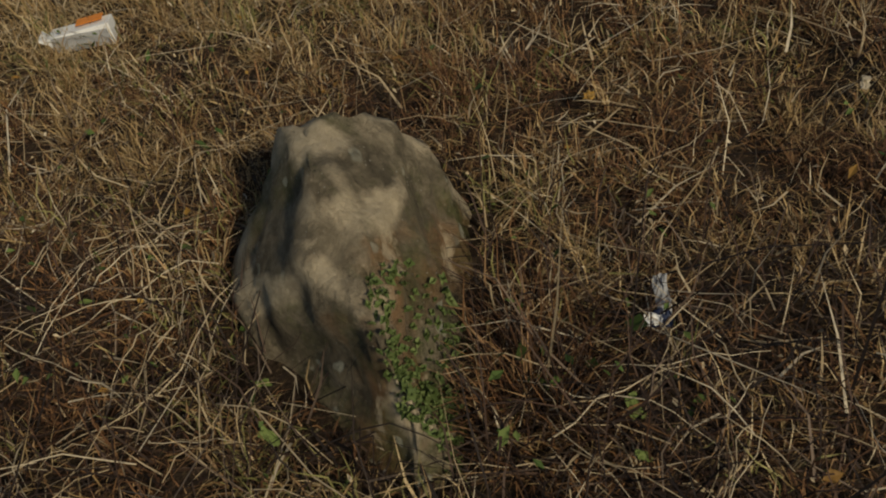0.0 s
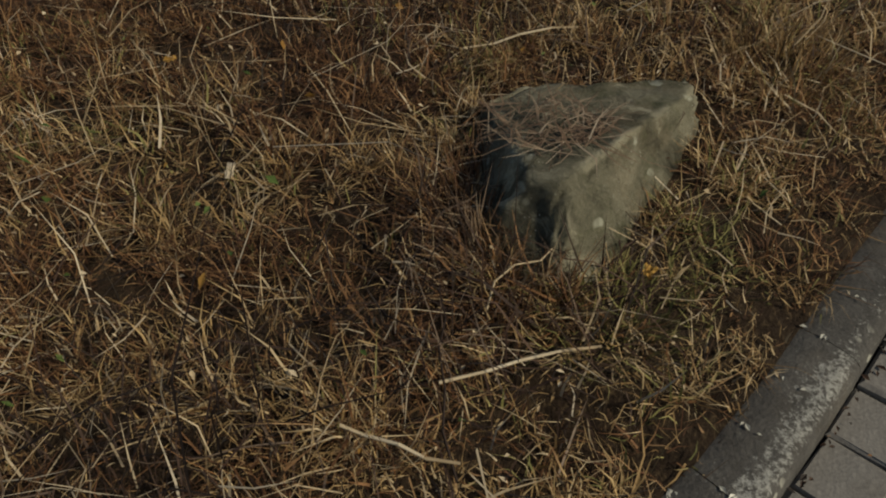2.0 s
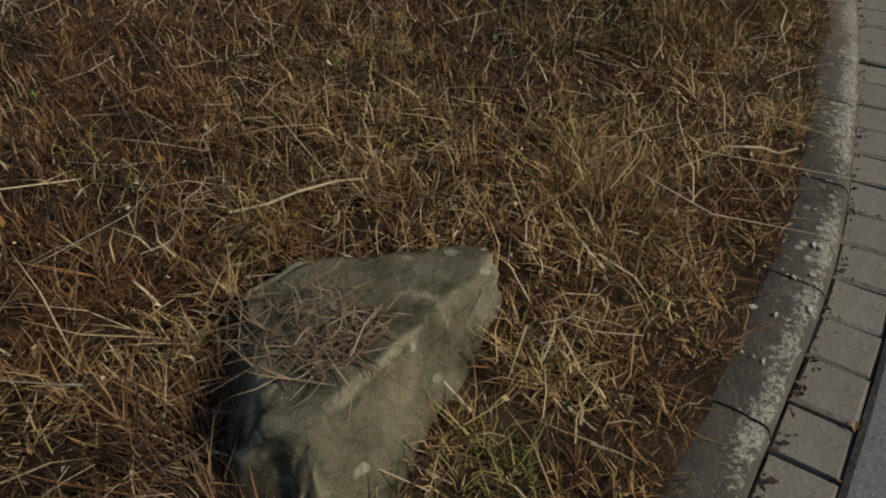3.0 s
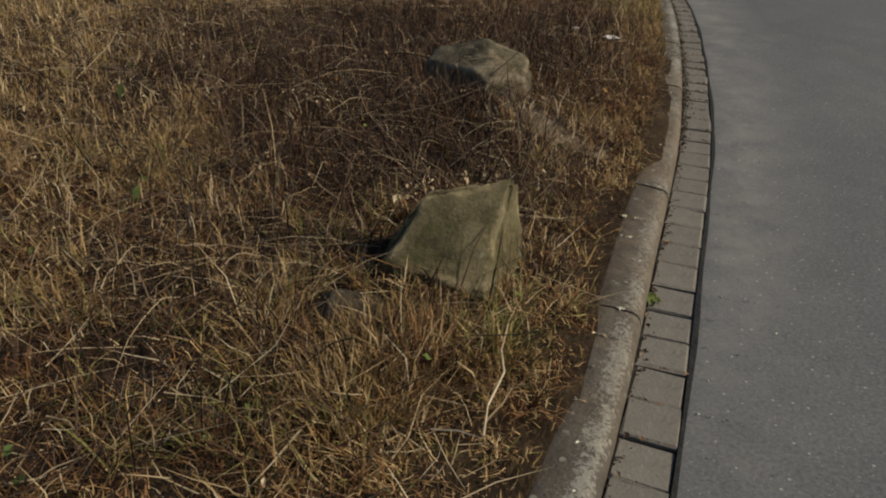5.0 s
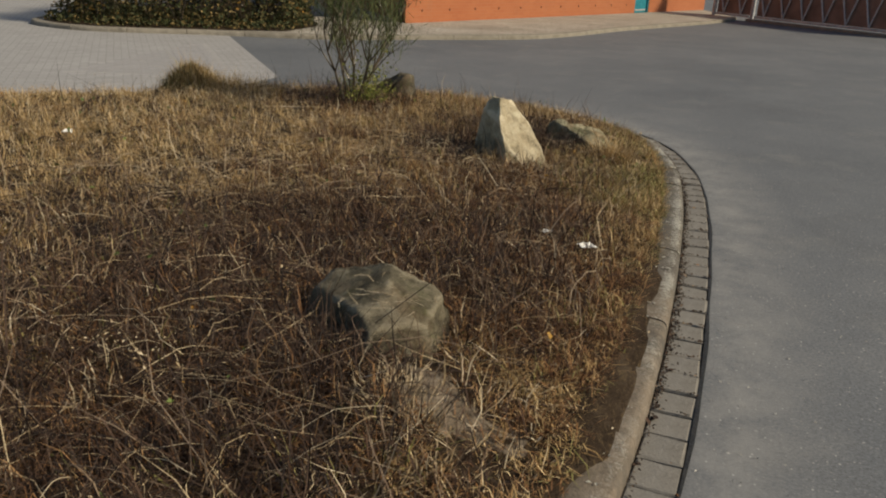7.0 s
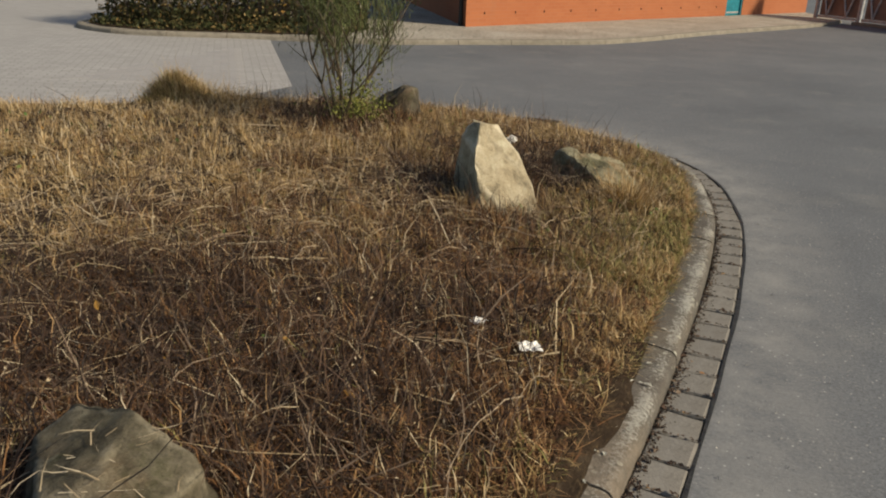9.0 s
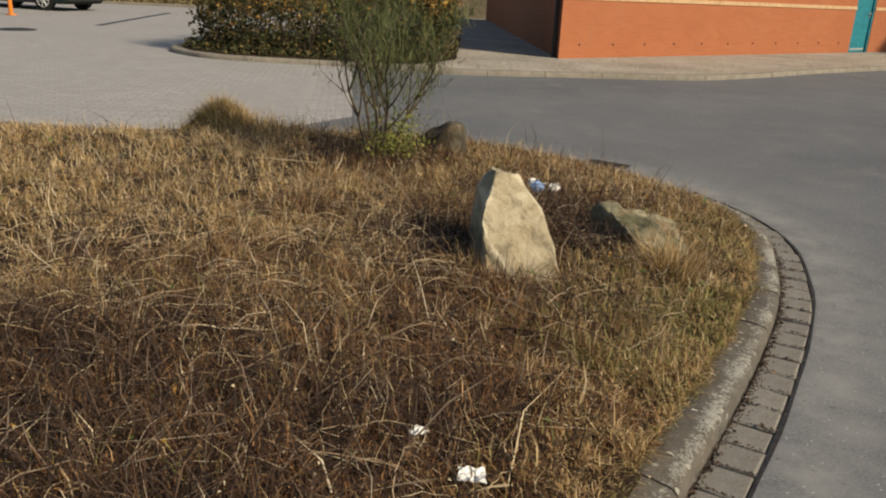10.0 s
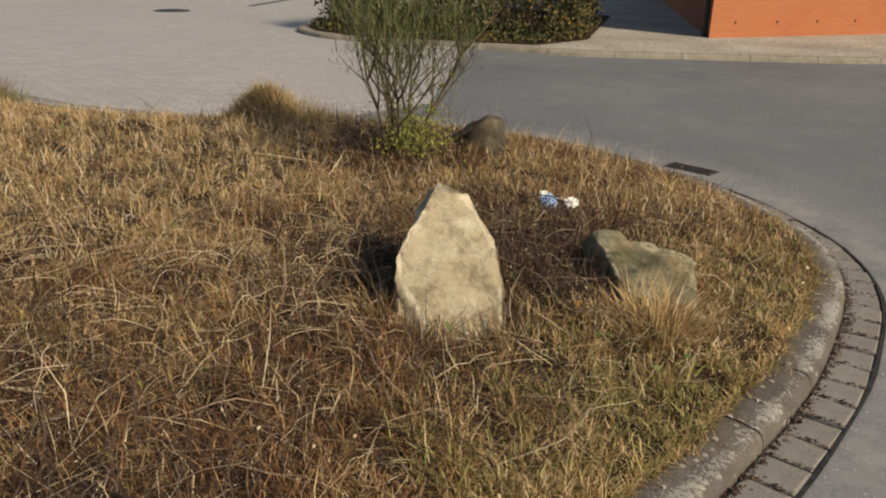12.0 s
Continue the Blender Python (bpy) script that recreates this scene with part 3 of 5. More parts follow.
# ---------- boulders ----------
def stone_mat(name, base, pale, moss, moss_amount, lichen=0.5, rust=0.6, edge=0.7):
    k = Mat(name, 0.9, 0.2)
    warp = k.node("ShaderNodeVectorMath")
    warp.operation = "ADD"
    nz = k.node("ShaderNodeTexNoise", Scale=6.0, Detail=3.0)
    k.t.links.new(k.coord, nz.inputs["Vector"])
    k.t.links.new(k.coord, warp.inputs[0])
    soft = k.node("ShaderNodeVectorMath")
    soft.operation = "SCALE"
    soft.inputs["Scale"].default_value = 0.16
    k.t.links.new(nz.outputs["Color"], soft.inputs[0])
    k.t.links.new(soft.outputs[0], warp.inputs[1])
    w = warp.outputs[0]
    dark = tuple(x * 0.35 for x in base)
    c = k.ramp(k.noise(4.0, 9, 0.68, w), [(0.34, dark), (0.46, base), (0.56, tuple(0.5 * (p_ + q_) for p_, q_ in zip(base, pale))), (0.68, pale)])
    c = k.mix(k.math("MULTIPLY", k.step(k.noise(2.6, 5, 0.6, w), 0.50, 0.62), rust), c, (0.26, 0.135, 0.055))
    c = k.mix(k.math("MULTIPLY", k.step(k.noise(13.0, 7, 0.75, w), 0.50, 0.66), 0.5), c, dark)
    c = k.mix(k.math("MULTIPLY", k.step(k.noise(3.2, 8, 0.78), 0.62 - 0.3 * moss_amount, 0.72 - 0.2 * moss_amount), 0.85), c, k.ramp(k.noise(30.0, 5, 0.7), [(0.3, tuple(x * 0.5 for x in moss)), (0.7, tuple(x * 1.3 for x in moss))]))
    spots = k.math("MULTIPLY", k.step(k.voronoi(13.0, vector=w), 0.24, 0.17), k.step(k.noise(4.5), 0.46, 0.54))
    c = k.mix(k.math("MULTIPLY", spots, lichen), c, (0.46, 0.46, 0.36))
    scars = k.math("MULTIPLY", k.step(k.noise(5.5, 7, 0.65, w), 0.58, 0.64), lichen)
    c = k.mix(scars, c, tuple(min(0.75, x * 1.5) for x in pale))
    specks = k.math("MULTIPLY", k.step(k.voronoi(75.0), 0.16, 0.1), k.step(k.noise(9.0), 0.48, 0.58))
    c = k.mix(k.math("MULTIPLY", specks, lichen), c, (0.5, 0.48, 0.4))
    worn = k.node("ShaderNodeAttribute")
    worn.attribute_name = "ridge"
    c = k.mix(k.math("MULTIPLY", k.step(k.math("MULTIPLY", worn.outputs["Fac"], k.noise(26.0, 5, 0.7)), 0.06, 0.22), edge), c, tuple(min(0.7, x * 1.25) for x in pale))
    c = k.mix(0.5, c, k.noise(95.0, 4, 0.7), "SOFT_LIGHT")
    k.color(c).bump(k.noise(9.0, 9, 0.72, w), 0.9, 0.05).bump(k.noise(60.0, 6, 0.7), 0.6, 0.010)
    return k.m


FOOT = []      # ground plan of the stones, kept free of grass: x, y and the reach in 48 directions


def boulder(x, y, z, half, turn, facets, mat, label, name="boulder", seed=1, square=2.6, rough=0.02, tilt=(0, 0), detail=5, soft=0.014, wear=0.024):
    """A stone: a rounded block split by flat faces (normal, point in the world), chipped and roughened; its worn edges are marked."""
    bm = bmesh.new()
    bmesh.ops.create_icosphere(bm, subdivisions=detail, radius=1.0)
    m = pose(x, y, z, tilt[0], tilt[1], turn)
    planes = [(Vector(nv).normalized(), Vector(pt)) for nv, pt in facets]
    shift = Vector((seed * 7.3, seed * 3.1, seed * 5.7))
    ridges = []
    for v in bm.verts:
        p = v.co
        k = (abs(p.x) ** square + abs(p.y) ** square + abs(p.z) ** square) ** (-1 / square)
        w = m @ Vector((p.x * k * half[0], p.y * k * half[1], p.z * k * half[2]))
        w += (w - Vector((x, y, z))).normalized() * noise.fractal(w * 3.0 + shift, 0.9, 2.0, 3) * rough * 1.6
        chip = noise.fractal(w * 7.0 + shift, 0.8, 2.1, 4) * rough * 0.45
        for _ in range(2):
            for nv, pt in planes:
                out = (w - pt).dot(nv) - chip
                if out > -soft:
                    w -= nv * (out if out > soft else (out + soft) ** 2 / (4 * soft))
        near = sorted(((w - pt).dot(nv) - chip for nv, pt in planes), reverse=True)
        worn = max(0.0, min(1.0, 1.0 + near[1] / wear)) if len(near) > 1 else 0.0
        ridges.append(worn * max(0.0, min(1.0, 0.5 + 1.8 * noise.noise(w * 11.0 + shift))))
        w += noise.noise_vector(w * 16.0 + shift) * rough * 0.22 + noise.noise_vector(w * 45.0 + shift) * rough * 0.12
        v.co = w - Vector((x, y, 0))
    reach = np.zeros(48)
    for v in bm.verts:
        if 0.07 < v.co.z < 0.21:
            b = int(math.atan2(v.co.y, v.co.x) / 6.2832 * 48) % 48
            reach[b] = max(reach[b], math.hypot(v.co.x, v.co.y))
    reach[reach == 0] = 0.6 * min(half[:2])
    ob = part(name, bm, mat, smooth=True)
    ridge = ob.data.attributes.new("ridge", "FLOAT", "POINT")
    ridge.data.foreach_set("value", ridges)
    ob.location = (x, y, 0)
    FOOT.append((x, y, reach))
    return tagged(ob, label, "boulder", "boulders on the grass plot")


def off_stones(x, y, near=0.94):
    ok = np.ones(len(x), bool)
    for fx, fy, reach in FOOT:
        b = (np.arctan2(y - fy, x - fx) / 6.2832 * 48).astype(int) % 48
        ok &= np.hypot(x - fx, y - fy) > reach[b] * near
    return ok


def at_stone(x, y):
    """1 beside a stone's foot, 0 from a hand's breadth off."""
    best = np.full(len(x), 9.0)
    for fx, fy, reach in FOOT:
        b = (np.arctan2(y - fy, x - fx) / 6.2832 * 48).astype(int) % 48
        best = np.minimum(best, np.hypot(x - fx, y - fy) - reach[b])
    return np.clip(1 - best / 0.12, 0, 1)


ST1 = stone_mat("mossy_brown_stone", (0.165, 0.135, 0.09), (0.42, 0.345, 0.235), (0.095, 0.098, 0.036), 0.5, 0.6, 0.85, 0.9)
ST2 = stone_mat("lichened_stone", (0.17, 0.16, 0.11), (0.30, 0.28, 0.20), (0.09, 0.095, 0.045), 0.35, 0.9, 0.15)
ST3 = stone_mat("green_algae_stone", (0.165, 0.145, 0.085), (0.31, 0.265, 0.165), (0.125, 0.12, 0.048), 0.45, 0.35, 0.1)
ST4 = stone_mat("grey_green_stone", (0.142, 0.122, 0.083), (0.26, 0.228, 0.163), (0.092, 0.092, 0.038), 0.35, 0.25, 0.25)
ST5 = stone_mat("pale_sandstone", (0.42, 0.355, 0.24), (0.56, 0.50, 0.375), (0.25, 0.24, 0.11), 0.15, 0.25, 0.12)
ST6 = stone_mat("greenish_stone", (0.19, 0.175, 0.115), (0.33, 0.30, 0.21), (0.13, 0.13, 0.06), 0.45, 0.3)
ST7 = stone_mat("dull_buried_stone", (0.095, 0.082, 0.062), (0.17, 0.145, 0.11), (0.07, 0.07, 0.03), 0.4, 0.15, 0.2)

s1 = boulder(-1.55, 1.07, 0.14, (0.46, 0.34, 0.44), -32, [((-0.41, -0.70, 0.59), (-1.64, 1.02, 0.515)), ((-0.06, -0.96, 0.26), (-1.50, 0.885, 0.44)), ((0.26, -0.22, 0.94), (-1.50, 0.90, 0.455)),
             ((0.43, 0.36, 0.83), (-1.64, 1.10, 0.50)), ((-0.45, 0.35, 0.82), (-1.75, 1.20, 0.47)), ((-0.1, 0.60, 0.80), (-1.68, 1.32, 0.45)), ((-0.1, 0.05, 0.99), (-1.64, 1.08, 0.515)), ((0.80, -0.42, 0.36), (-1.20, 0.90, 0.27)), ((0.72, 0.58, 0.36), (-1.49, 1.16, 0.30)), ((-0.72, 0.60, 0.32), (-1.86, 1.16, 0.32)), ((-0.90, -0.30, 0.40), (-1.88, 1.0, 0.28)), ((0.1, 0.95, 0.3), (-1.66, 1.33, 0.38))],
             ST1, "large brown boulder with green moss in the dry grass", seed=1, rough=0.042, square=4.0, soft=0.022, wear=0.045)
s2 = boulder(-0.17, 2.47, 0.08, (0.52, 0.36, 0.32), 62, [((-0.10, 0.24, 0.97), (-0.20, 2.36, 0.316)), ((0.82, -0.29, 0.48), (-0.10, 2.45, 0.262)),
             ((-0.25, -0.82, 0.51), (-0.25, 2.185, 0.31)), ((0.90, 0.42, 0.05), (0.075, 2.73, 0.15)), ((-0.2, 0.97, 0.1), (-0.05, 2.845, 0.15)), ((-0.85, -0.2, 0.48), (-0.385, 2.36, 0.285)), ((0.35, -0.9, 0.2), (-0.17, 2.14, 0.2))],
             ST2, "squared grey-green boulder spotted with pale lichen", seed=2, square=6.0, rough=0.03)
s3 = boulder(0.85, 4.70, 0.18, (0.30, 0.32, 0.36), -8, [((0.02, -0.72, 0.69), (0.83, 4.70, 0.29)), ((0.95, -0.28, 0.12), (0.965, 4.76, 0.30)), ((-0.25, 0.72, 0.62), (0.86, 4.84, 0.41)),
             ((-0.20, -0.90, -0.38), (0.82, 4.625, 0.21)), ((-0.86, 0.05, 0.50), (0.655, 4.71, 0.29)), ((0.75, -0.62, 0.2), (0.985, 4.68, 0.18)), ((0.3, 0.9, 0.3), (0.98, 4.92, 0.38))],
             ST3, "olive-green algae-covered boulder with a sharp edge", seed=3, square=5.0, rough=0.024)
boulder(0.56, 4.47, 0.09, (0.12, 0.11, 0.13), 20, [((-0.2, -0.5, 0.85), (0.58, 4.43, 0.23)), ((-0.8, -0.3, 0.5), (0.48, 4.45, 0.18))], ST7, "low dark rounded boulder half buried in grass", seed=4, rough=0.03, detail=4)
s4 = boulder(0.83, 6.38, 0.14, (0.34, 0.28, 0.32), -12, [((-0.34, -0.16, 0.92), (0.76, 6.42, 0.375)), ((0.30, -0.12, 0.94), (0.97, 6.40, 0.375)), ((0.02, -0.40, 0.92), (0.88, 6.26, 0.375)),
             ((0.42, -0.88, 0.22), (0.88, 6.16, 0.33)), ((-0.71, -0.60, 0.30), (0.78, 6.26, 0.36)), ((0.96, -0.1, 0.2), (1.05, 6.40, 0.35)), ((0.25, 0.95, 0.15), (0.86, 6.52, 0.40)), ((-0.9, 0.3, 0.3), (0.545, 6.5, 0.30))],
             ST4, "broad grey-green boulder with a cracked top", seed=5, square=5.0, rough=0.026)
boulder(1.0, 9.42, 0.15, (0.38, 0.36, 0.50), 30, [((0.68, -0.33, 0.65), (1.06, 9.32, 0.37)), ((-0.86, -0.48, 0.05), (0.965, 9.22, 0.39)), ((-0.62, -0.48, 0.62), (0.93, 9.36, 0.505)),
        ((0.30, 0.9, 0.2), (1.18, 9.58, 0.29)), ((-0.85, 0.45, 0.28), (0.82, 9.56, 0.45)), ((0.78, 0.55, 0.20), (1.225, 9.50, 0.25)), ((0.62, 0.58, 0.52), (1.085, 9.53, 0.50)), ((0.1, 0.2, 0.97), (0.95, 9.5, 0.57)), ((0.25, -0.92, 0.28), (1.06, 9.14, 0.25))],
        ST5, "pale upright pointed sandstone standing in the grass", seed=6, square=5.0, rough=0.026)
boulder(1.59, 10.05, 0.10, (0.27, 0.25, 0.28), 40, [((0.30, -0.10, 0.94), (1.52, 10.02, 0.275)), ((-0.62, -0.78, 0.12), (1.48, 9.90, 0.25)), ((0.55, -0.80, 0.35), (1.62, 9.86, 0.23)), ((0.9, 0.35, 0.2), (1.74, 10.15, 0.2)), ((-0.3, 0.95, 0.2), (1.5, 10.22, 0.25))],
        ST6, "low greenish-brown boulder near the kerb", seed=7, square=5.0, rough=0.042)
boulder(-0.33, 11.47, 0.16, (0.27, 0.14, 0.32), 8, [((-0.50, -0.25, 0.83), (-0.22, 11.45, 0.405)), ((-0.35, -0.92, 0.10), (-0.30, 11.35, 0.25)), ((0.90, -0.40, 0.12), (-0.12, 11.42, 0.3)), ((0.2, 0.1, 0.97), (-0.2, 11.45, 0.43))],
        ST7, "small upright stone with a dark face beside the shrub", seed=8, square=4.0, rough=0.045, detail=4)


# ---------- grass ----------
RNG = np.random.RandomState(11)


def sandy(x, y):
    """1 on the bare sandy patch before the broad boulder, 0 off it."""
    u, v = (x - 1.13) * 0.9 - (y - 6.0) * 0.43, (x - 1.13) * 0.43 + (y - 6.0) * 0.9
    return np.exp(-((u / 0.27) ** 2 + (v / 0.14) ** 2))


def scatter(count, x0, x1, y0, y1, margin=0.0):
    """Random places on the plot, off the kerb and the stones."""
    x, y = RNG.uniform(x0, x1, count), RNG.uniform(y0, y1, count)
    keep = pick(edge_d, x, y) > margin
    keep &= off_stones(x, y) & (RNG.rand(count) > 0.75 * sandy(x, y))
    return x[keep], y[keep]


def blades(name, x, y, length, width, lean, mat, label, category="grass", bend=0.5, lift=0.0, z=None, heading=None):
    """Tapered blades or stems of two bent pieces; lean: degrees from upright at the foot."""
    n = len(x)
    z = soil_z(x, y) - 0.012 + lift if z is None else z
    a = RNG.uniform(0, 2 * math.pi, n) if heading is None else heading
    out = np.stack([np.cos(a), np.sin(a)], 1)
    t0 = np.radians(np.clip(lean, 0, 88))
    t1 = t0 + bend * RNG.uniform(-0.3, 1.0, n)
    t1 = np.minimum(t1, 1.62)
    mid_r, mid_z = 0.5 * length * np.sin(t0), 0.5 * length * np.cos(t0)
    tip_r, tip_z = mid_r + 0.5 * length * np.sin(t1), mid_z + 0.5 * length * np.cos(t1)
    twist = a + math.pi / 2 + RNG.uniform(-0.9, 0.9, n)
    flat = np.stack([np.cos(twist), np.sin(twist)], 1) * (width / 2)[:, None]
    swerve = out[:, ::-1] * [1, -1] * (length * RNG.uniform(-0.3, 0.3, n))[:, None]
    base = np.stack([x, y], 1)
    mid, tip = base + out * mid_r[:, None], base + out * tip_r[:, None] + swerve
    v = np.empty((n, 5, 3), np.float32)
    v[:, 0, :2], v[:, 1, :2] = base - flat, base + flat
    v[:, 2, :2], v[:, 3, :2] = mid + flat * 0.8, mid - flat * 0.8
    v[:, 4, :2] = tip
    v[:, :2, 2] = z[:, None]
    v[:, 2:4, 2] = (z + mid_z)[:, None]
    v[:, 4, 2] = z + np.maximum(tip_z, 0.004)
    o = np.arange(n)[:, None] * 5
    tris = np.hstack([o + [0, 1, 2], o + [0, 2, 3], o + [3, 2, 4]]).reshape(-1, 3)
    return tagged(arrays(name, v.reshape(-1, 3), tris, mat), label, category, kind="stuff")


def sized(n, mean, spread):
    return mean * np.exp(RNG.normal(0, spread, n))


def drift(x, y, seed, size, sharp=1.4):
    return 1 / (1 + np.exp(-sharp * 2.2 * waves(x, y, seed, size)))


def tangle(x, y):
    """How dark and brambly the growth is here, 0 to 1."""
    return np.clip(hill(x, y, 0.25, 6.5, 0.75) + hill(x, y, 1.38, 7.9, 0.30) + hill(x, y, 1.25, 10.1, 0.33) + hill(x, y, -0.9, 1.0, 0.5) * 0.8
                   + hill(x, y, -0.3, 2.0, 0.3) * 0.45 + hill(x, y, 0.3, 7.4, 0.9) * 0.5 + hill(x, y, -0.75, 11.3, 0.5) * 0.8
                   + hill(x, y, 1.2, 9.0, 0.5) * 0.3 + hill(x, y, -2.0, 0.4, 0.8) * 0.4 + hill(x, y, 0.55, 9.6, 0.3) * 0.6 + hill(x, y, 0.55, 5.5, 0.6) * 0.8
                   + hill(x, y, 0.35, 7.1, 0.8) * 0.75 + hill(x, y, 0.40, 5.95, 0.5) * 0.9 + hill(x, y, 0.72, 5.78, 0.25) * 0.7 + 0.3 * np.clip(waves(x, y, 47, 0.5) - 0.15, 0, 1) * (y > 4.5) + hill(x, y, -0.9, 6.4, 0.8) * 0.1 + hill(x, y, -1.0, 3.6, 0.9) * 0.3
                   + hill(x, y, 1.05, 7.1, 0.45) * 0.6 + hill(x, y, 1.12, 9.78, 0.33) * 0.9 + hill(x, y, 0.9, 10.3, 0.5) * 0.6 + hill(x, y, 0.65, 9.25, 0.35) * 0.5 + hill(x, y, 0.2, 4.3, 0.55) * 0.35 + hill(x, y, -0.4, 11.1, 0.4) * 0.7, 0, 1)


def dry(x, y):
    """How much pale straw grows here, 0 to 1."""
    s = drift(x, y, 21, 1.1) * 0.55 + 0.45 * drift(x, y, 22, 0.35)
    s = s + 0.95 * hill(x, y, -4.0, 9.4, 3.2) + 0.2 * hill(x, y, -1.3, 8.2, 1.1) + 0.4 * hill(x, y, -3.2, 1.4, 0.8) - 0.4 * hill(x, y, -1.9, 2.8, 0.7) + 0.35 * hill(x, y, -0.7, 1.6, 0.35) + 0.3 * hill(x, y, -0.3, 3.0, 0.4) + 0.45 * hill(x, y, -0.6, 5.6, 0.7) + 0.2 * hill(x, y, -1.4, 7.2, 0.8) - 0.3 * hill(x, y, -1.2, 3.6, 1.3) - 0.35 * hill(x, y, 0.2, 8.5, 1.6) + 0.45 * hill(x, y, 1.85, 10.2, 1.0) + 0.2 * hill(x, y, -1.0, 9.0, 1.5)
    return np.clip(s, 0, 1) * (1 - 0.9 * tangle(x, y))


def green(x, y):
    g = 0.30 * drift(x, y, 31, 0.8) + 0.75 * hill(x, y, 0.05, 2.25, 0.25) + 0.9 * hill(x, y, 2.02, 9.2, 0.6) + 0.55 * hill(x, y, 1.98, 10.6, 0.45) + 0.4 * hill(x, y, -1.4, 0.6, 0.6)
    g = g + 0.3 * hill(x, y, 0.3, 3.9, 1.0) + 0.3 * hill(x, y, -3.0, 2.0, 1.2) + 0.35 * hill(x, y, 1.3, 5.0, 0.6)
    return np.clip(g, 0, 1)


def hollow(x, y):
    """Trodden and withered dips in the sward, 0 deep to 1 full."""
    return np.clip(0.62 + 0.55 * waves(x, y, 71, 0.32) + 0.45 * waves(x, y, 72, 0.13), 0.12, 1)


def clumps(count, per, spread, x0, x1, y0, y1, near):
    """Places in tufts: x, y, heading out of the tuft, and a random number shared by each tuft."""
    cx, cy = scatter(count, x0, x1, y0, y1, -0.02)
    keep = near(cx, cy) & (RNG.rand(len(cx)) < np.clip(0.75 + 0.6 * waves(cx, cy, 43, 0.2), 0.15, 1) * hollow(cx, cy) ** 0.7)
    cx, cy = cx[keep], cy[keep]
    share = RNG.rand(len(cx))
    size = sized(len(cx), 1.0, 0.35)
    i = np.repeat(np.arange(len(cx)), RNG.poisson(per, len(cx)))
    a, q = RNG.rand(len(i)) * 6.28, np.abs(RNG.normal(0, spread, len(i)))
    x, y = cx[i] + q * np.cos(a), cy[i] + q * np.sin(a)
    keep = pick(edge_d, x, y) > -0.03
    keep &= off_stones(x, y)
    return x[keep], y[keep], (a + RNG.normal(0, 0.9, len(a)))[keep], share[i][keep], size[i][keep]


def sward(count, per, spread, x0, x1, y0, y1, near, tall=1.0, wide=1.0, upright=0.0):
    """One stretch of mixed dry grass in tufts, most of it low and broken."""
    x, y, head, share, size = clumps(count, per, spread, x0, x1, y0, y1, near)
    d = pick(edge_d, x, y)
    keep = (RNG.rand(len(x)) < np.clip(0.6 + d / 0.25, 0.3, 1)) & (RNG.rand(len(x)) > 0.96 * sandy(x, y)) & (RNG.rand(len(x)) > 0.5 * tangle(x, y)) & (RNG.rand(len(x)) > 0.75 * hill(x, y, 1.52, 5.45, 0.4))
    x, y, head, share, size, d = (q[keep] for q in (x, y, head, share, size, d))
    mixed = np.clip(0.75 * share + 0.25 * RNG.rand(len(x)), 0, 1)
    p_green = green(x, y) * 0.5
    p_dry = p_green + (1 - p_green) * dry(x, y) * 0.85
    grow = tall * size * (0.7 + 0.3 * np.clip(d / 0.5, 0, 1)) * (1 + 0.3 * waves(x, y, 41, 0.45)) * (0.5 + 0.6 * hollow(x, y)) * (1 + 0.35 * at_stone(x, y))
    for sel, mat, word, mean, lean, wd in (((mixed >= p_green) & (mixed < p_dry), STRAW, "pale straw-coloured dry grass in tufts", 0.064, 55, 0.0030),
                                           (mixed >= p_dry, RUSSET, "red-brown withered grass and herbs", 0.060, 62, 0.0031), (mixed < p_green, OLIVE, "olive-green short grass among the straw", 0.06, 48, 0.0036)):
        n = int(sel.sum())
        if n:
            up = upright * (RNG.rand(n) < 0.7)
            blades("dry_grass", x[sel], y[sel], np.minimum(sized(n, mean, 0.42) * grow[sel] * (1 + 0.5 * up), 0.17 * tall), sized(n, wd, 0.3) * wide, np.abs(RNG.normal(lean, 28, n)) * (1 - 0.6 * up), mat, word,
                   bend=1.3, lift=np.abs(RNG.normal(0, 0.022, n)), heading=head[sel])


def kerbside(x, y):
    return pick(edge_d, x, y) < 2.4


sward(31000, 22, 0.035, -3.7, 1.9, 0.2, 5.6, kerbside)
sward(19000, 22, 0.035, -0.5, 2.3, 5.6, 9.0, kerbside)
sward(12000, 21, 0.035, -0.6, 2.4, 9.0, 12.6, lambda x, y: x > -0.6, 0.85, 0.95, 0.35)
sward(17000, 22, 0.04, -6.0, -0.5, 4.5, 12.6, lambda x, y: (pick(edge_d, x, y) > 0) & ~((y < 5.6) & (pick(edge_d, x, y) < 2.4)), 0.82, 1.1, 0.5)
sward(3400, 22, 0.06, -10.0, -6.0, 5.0, 10.7, lambda x, y: y > 5, 1.1, 1.8, 0.5)
sward(3400, 20, 0.05, -5.5, -1.0, 0.0, 5.0, lambda x, y: pick(edge_d, x, y) > 2.3, 1.1, 1.4, 0.3)
sward(1500, 12, 0.08, -13.0, -5.5, -1.5, 5.0, lambda x, y: pick(edge_d, x, y) > 0.02, 1.3, 2.2, 0.3)
sward(700, 18, 0.08, -13.0, -10.0, 5.0, 10.5, lambda x, y: pick(edge_d, x, y) > 0.02, 1.3, 2.2, 0.3)
sward(1500, 12, 0.06, -5.5, 0.3, -1.8, 0.2, lambda x, y: pick(edge_d, x, y) > 0.02, 1.2, 1.7, 0.3)
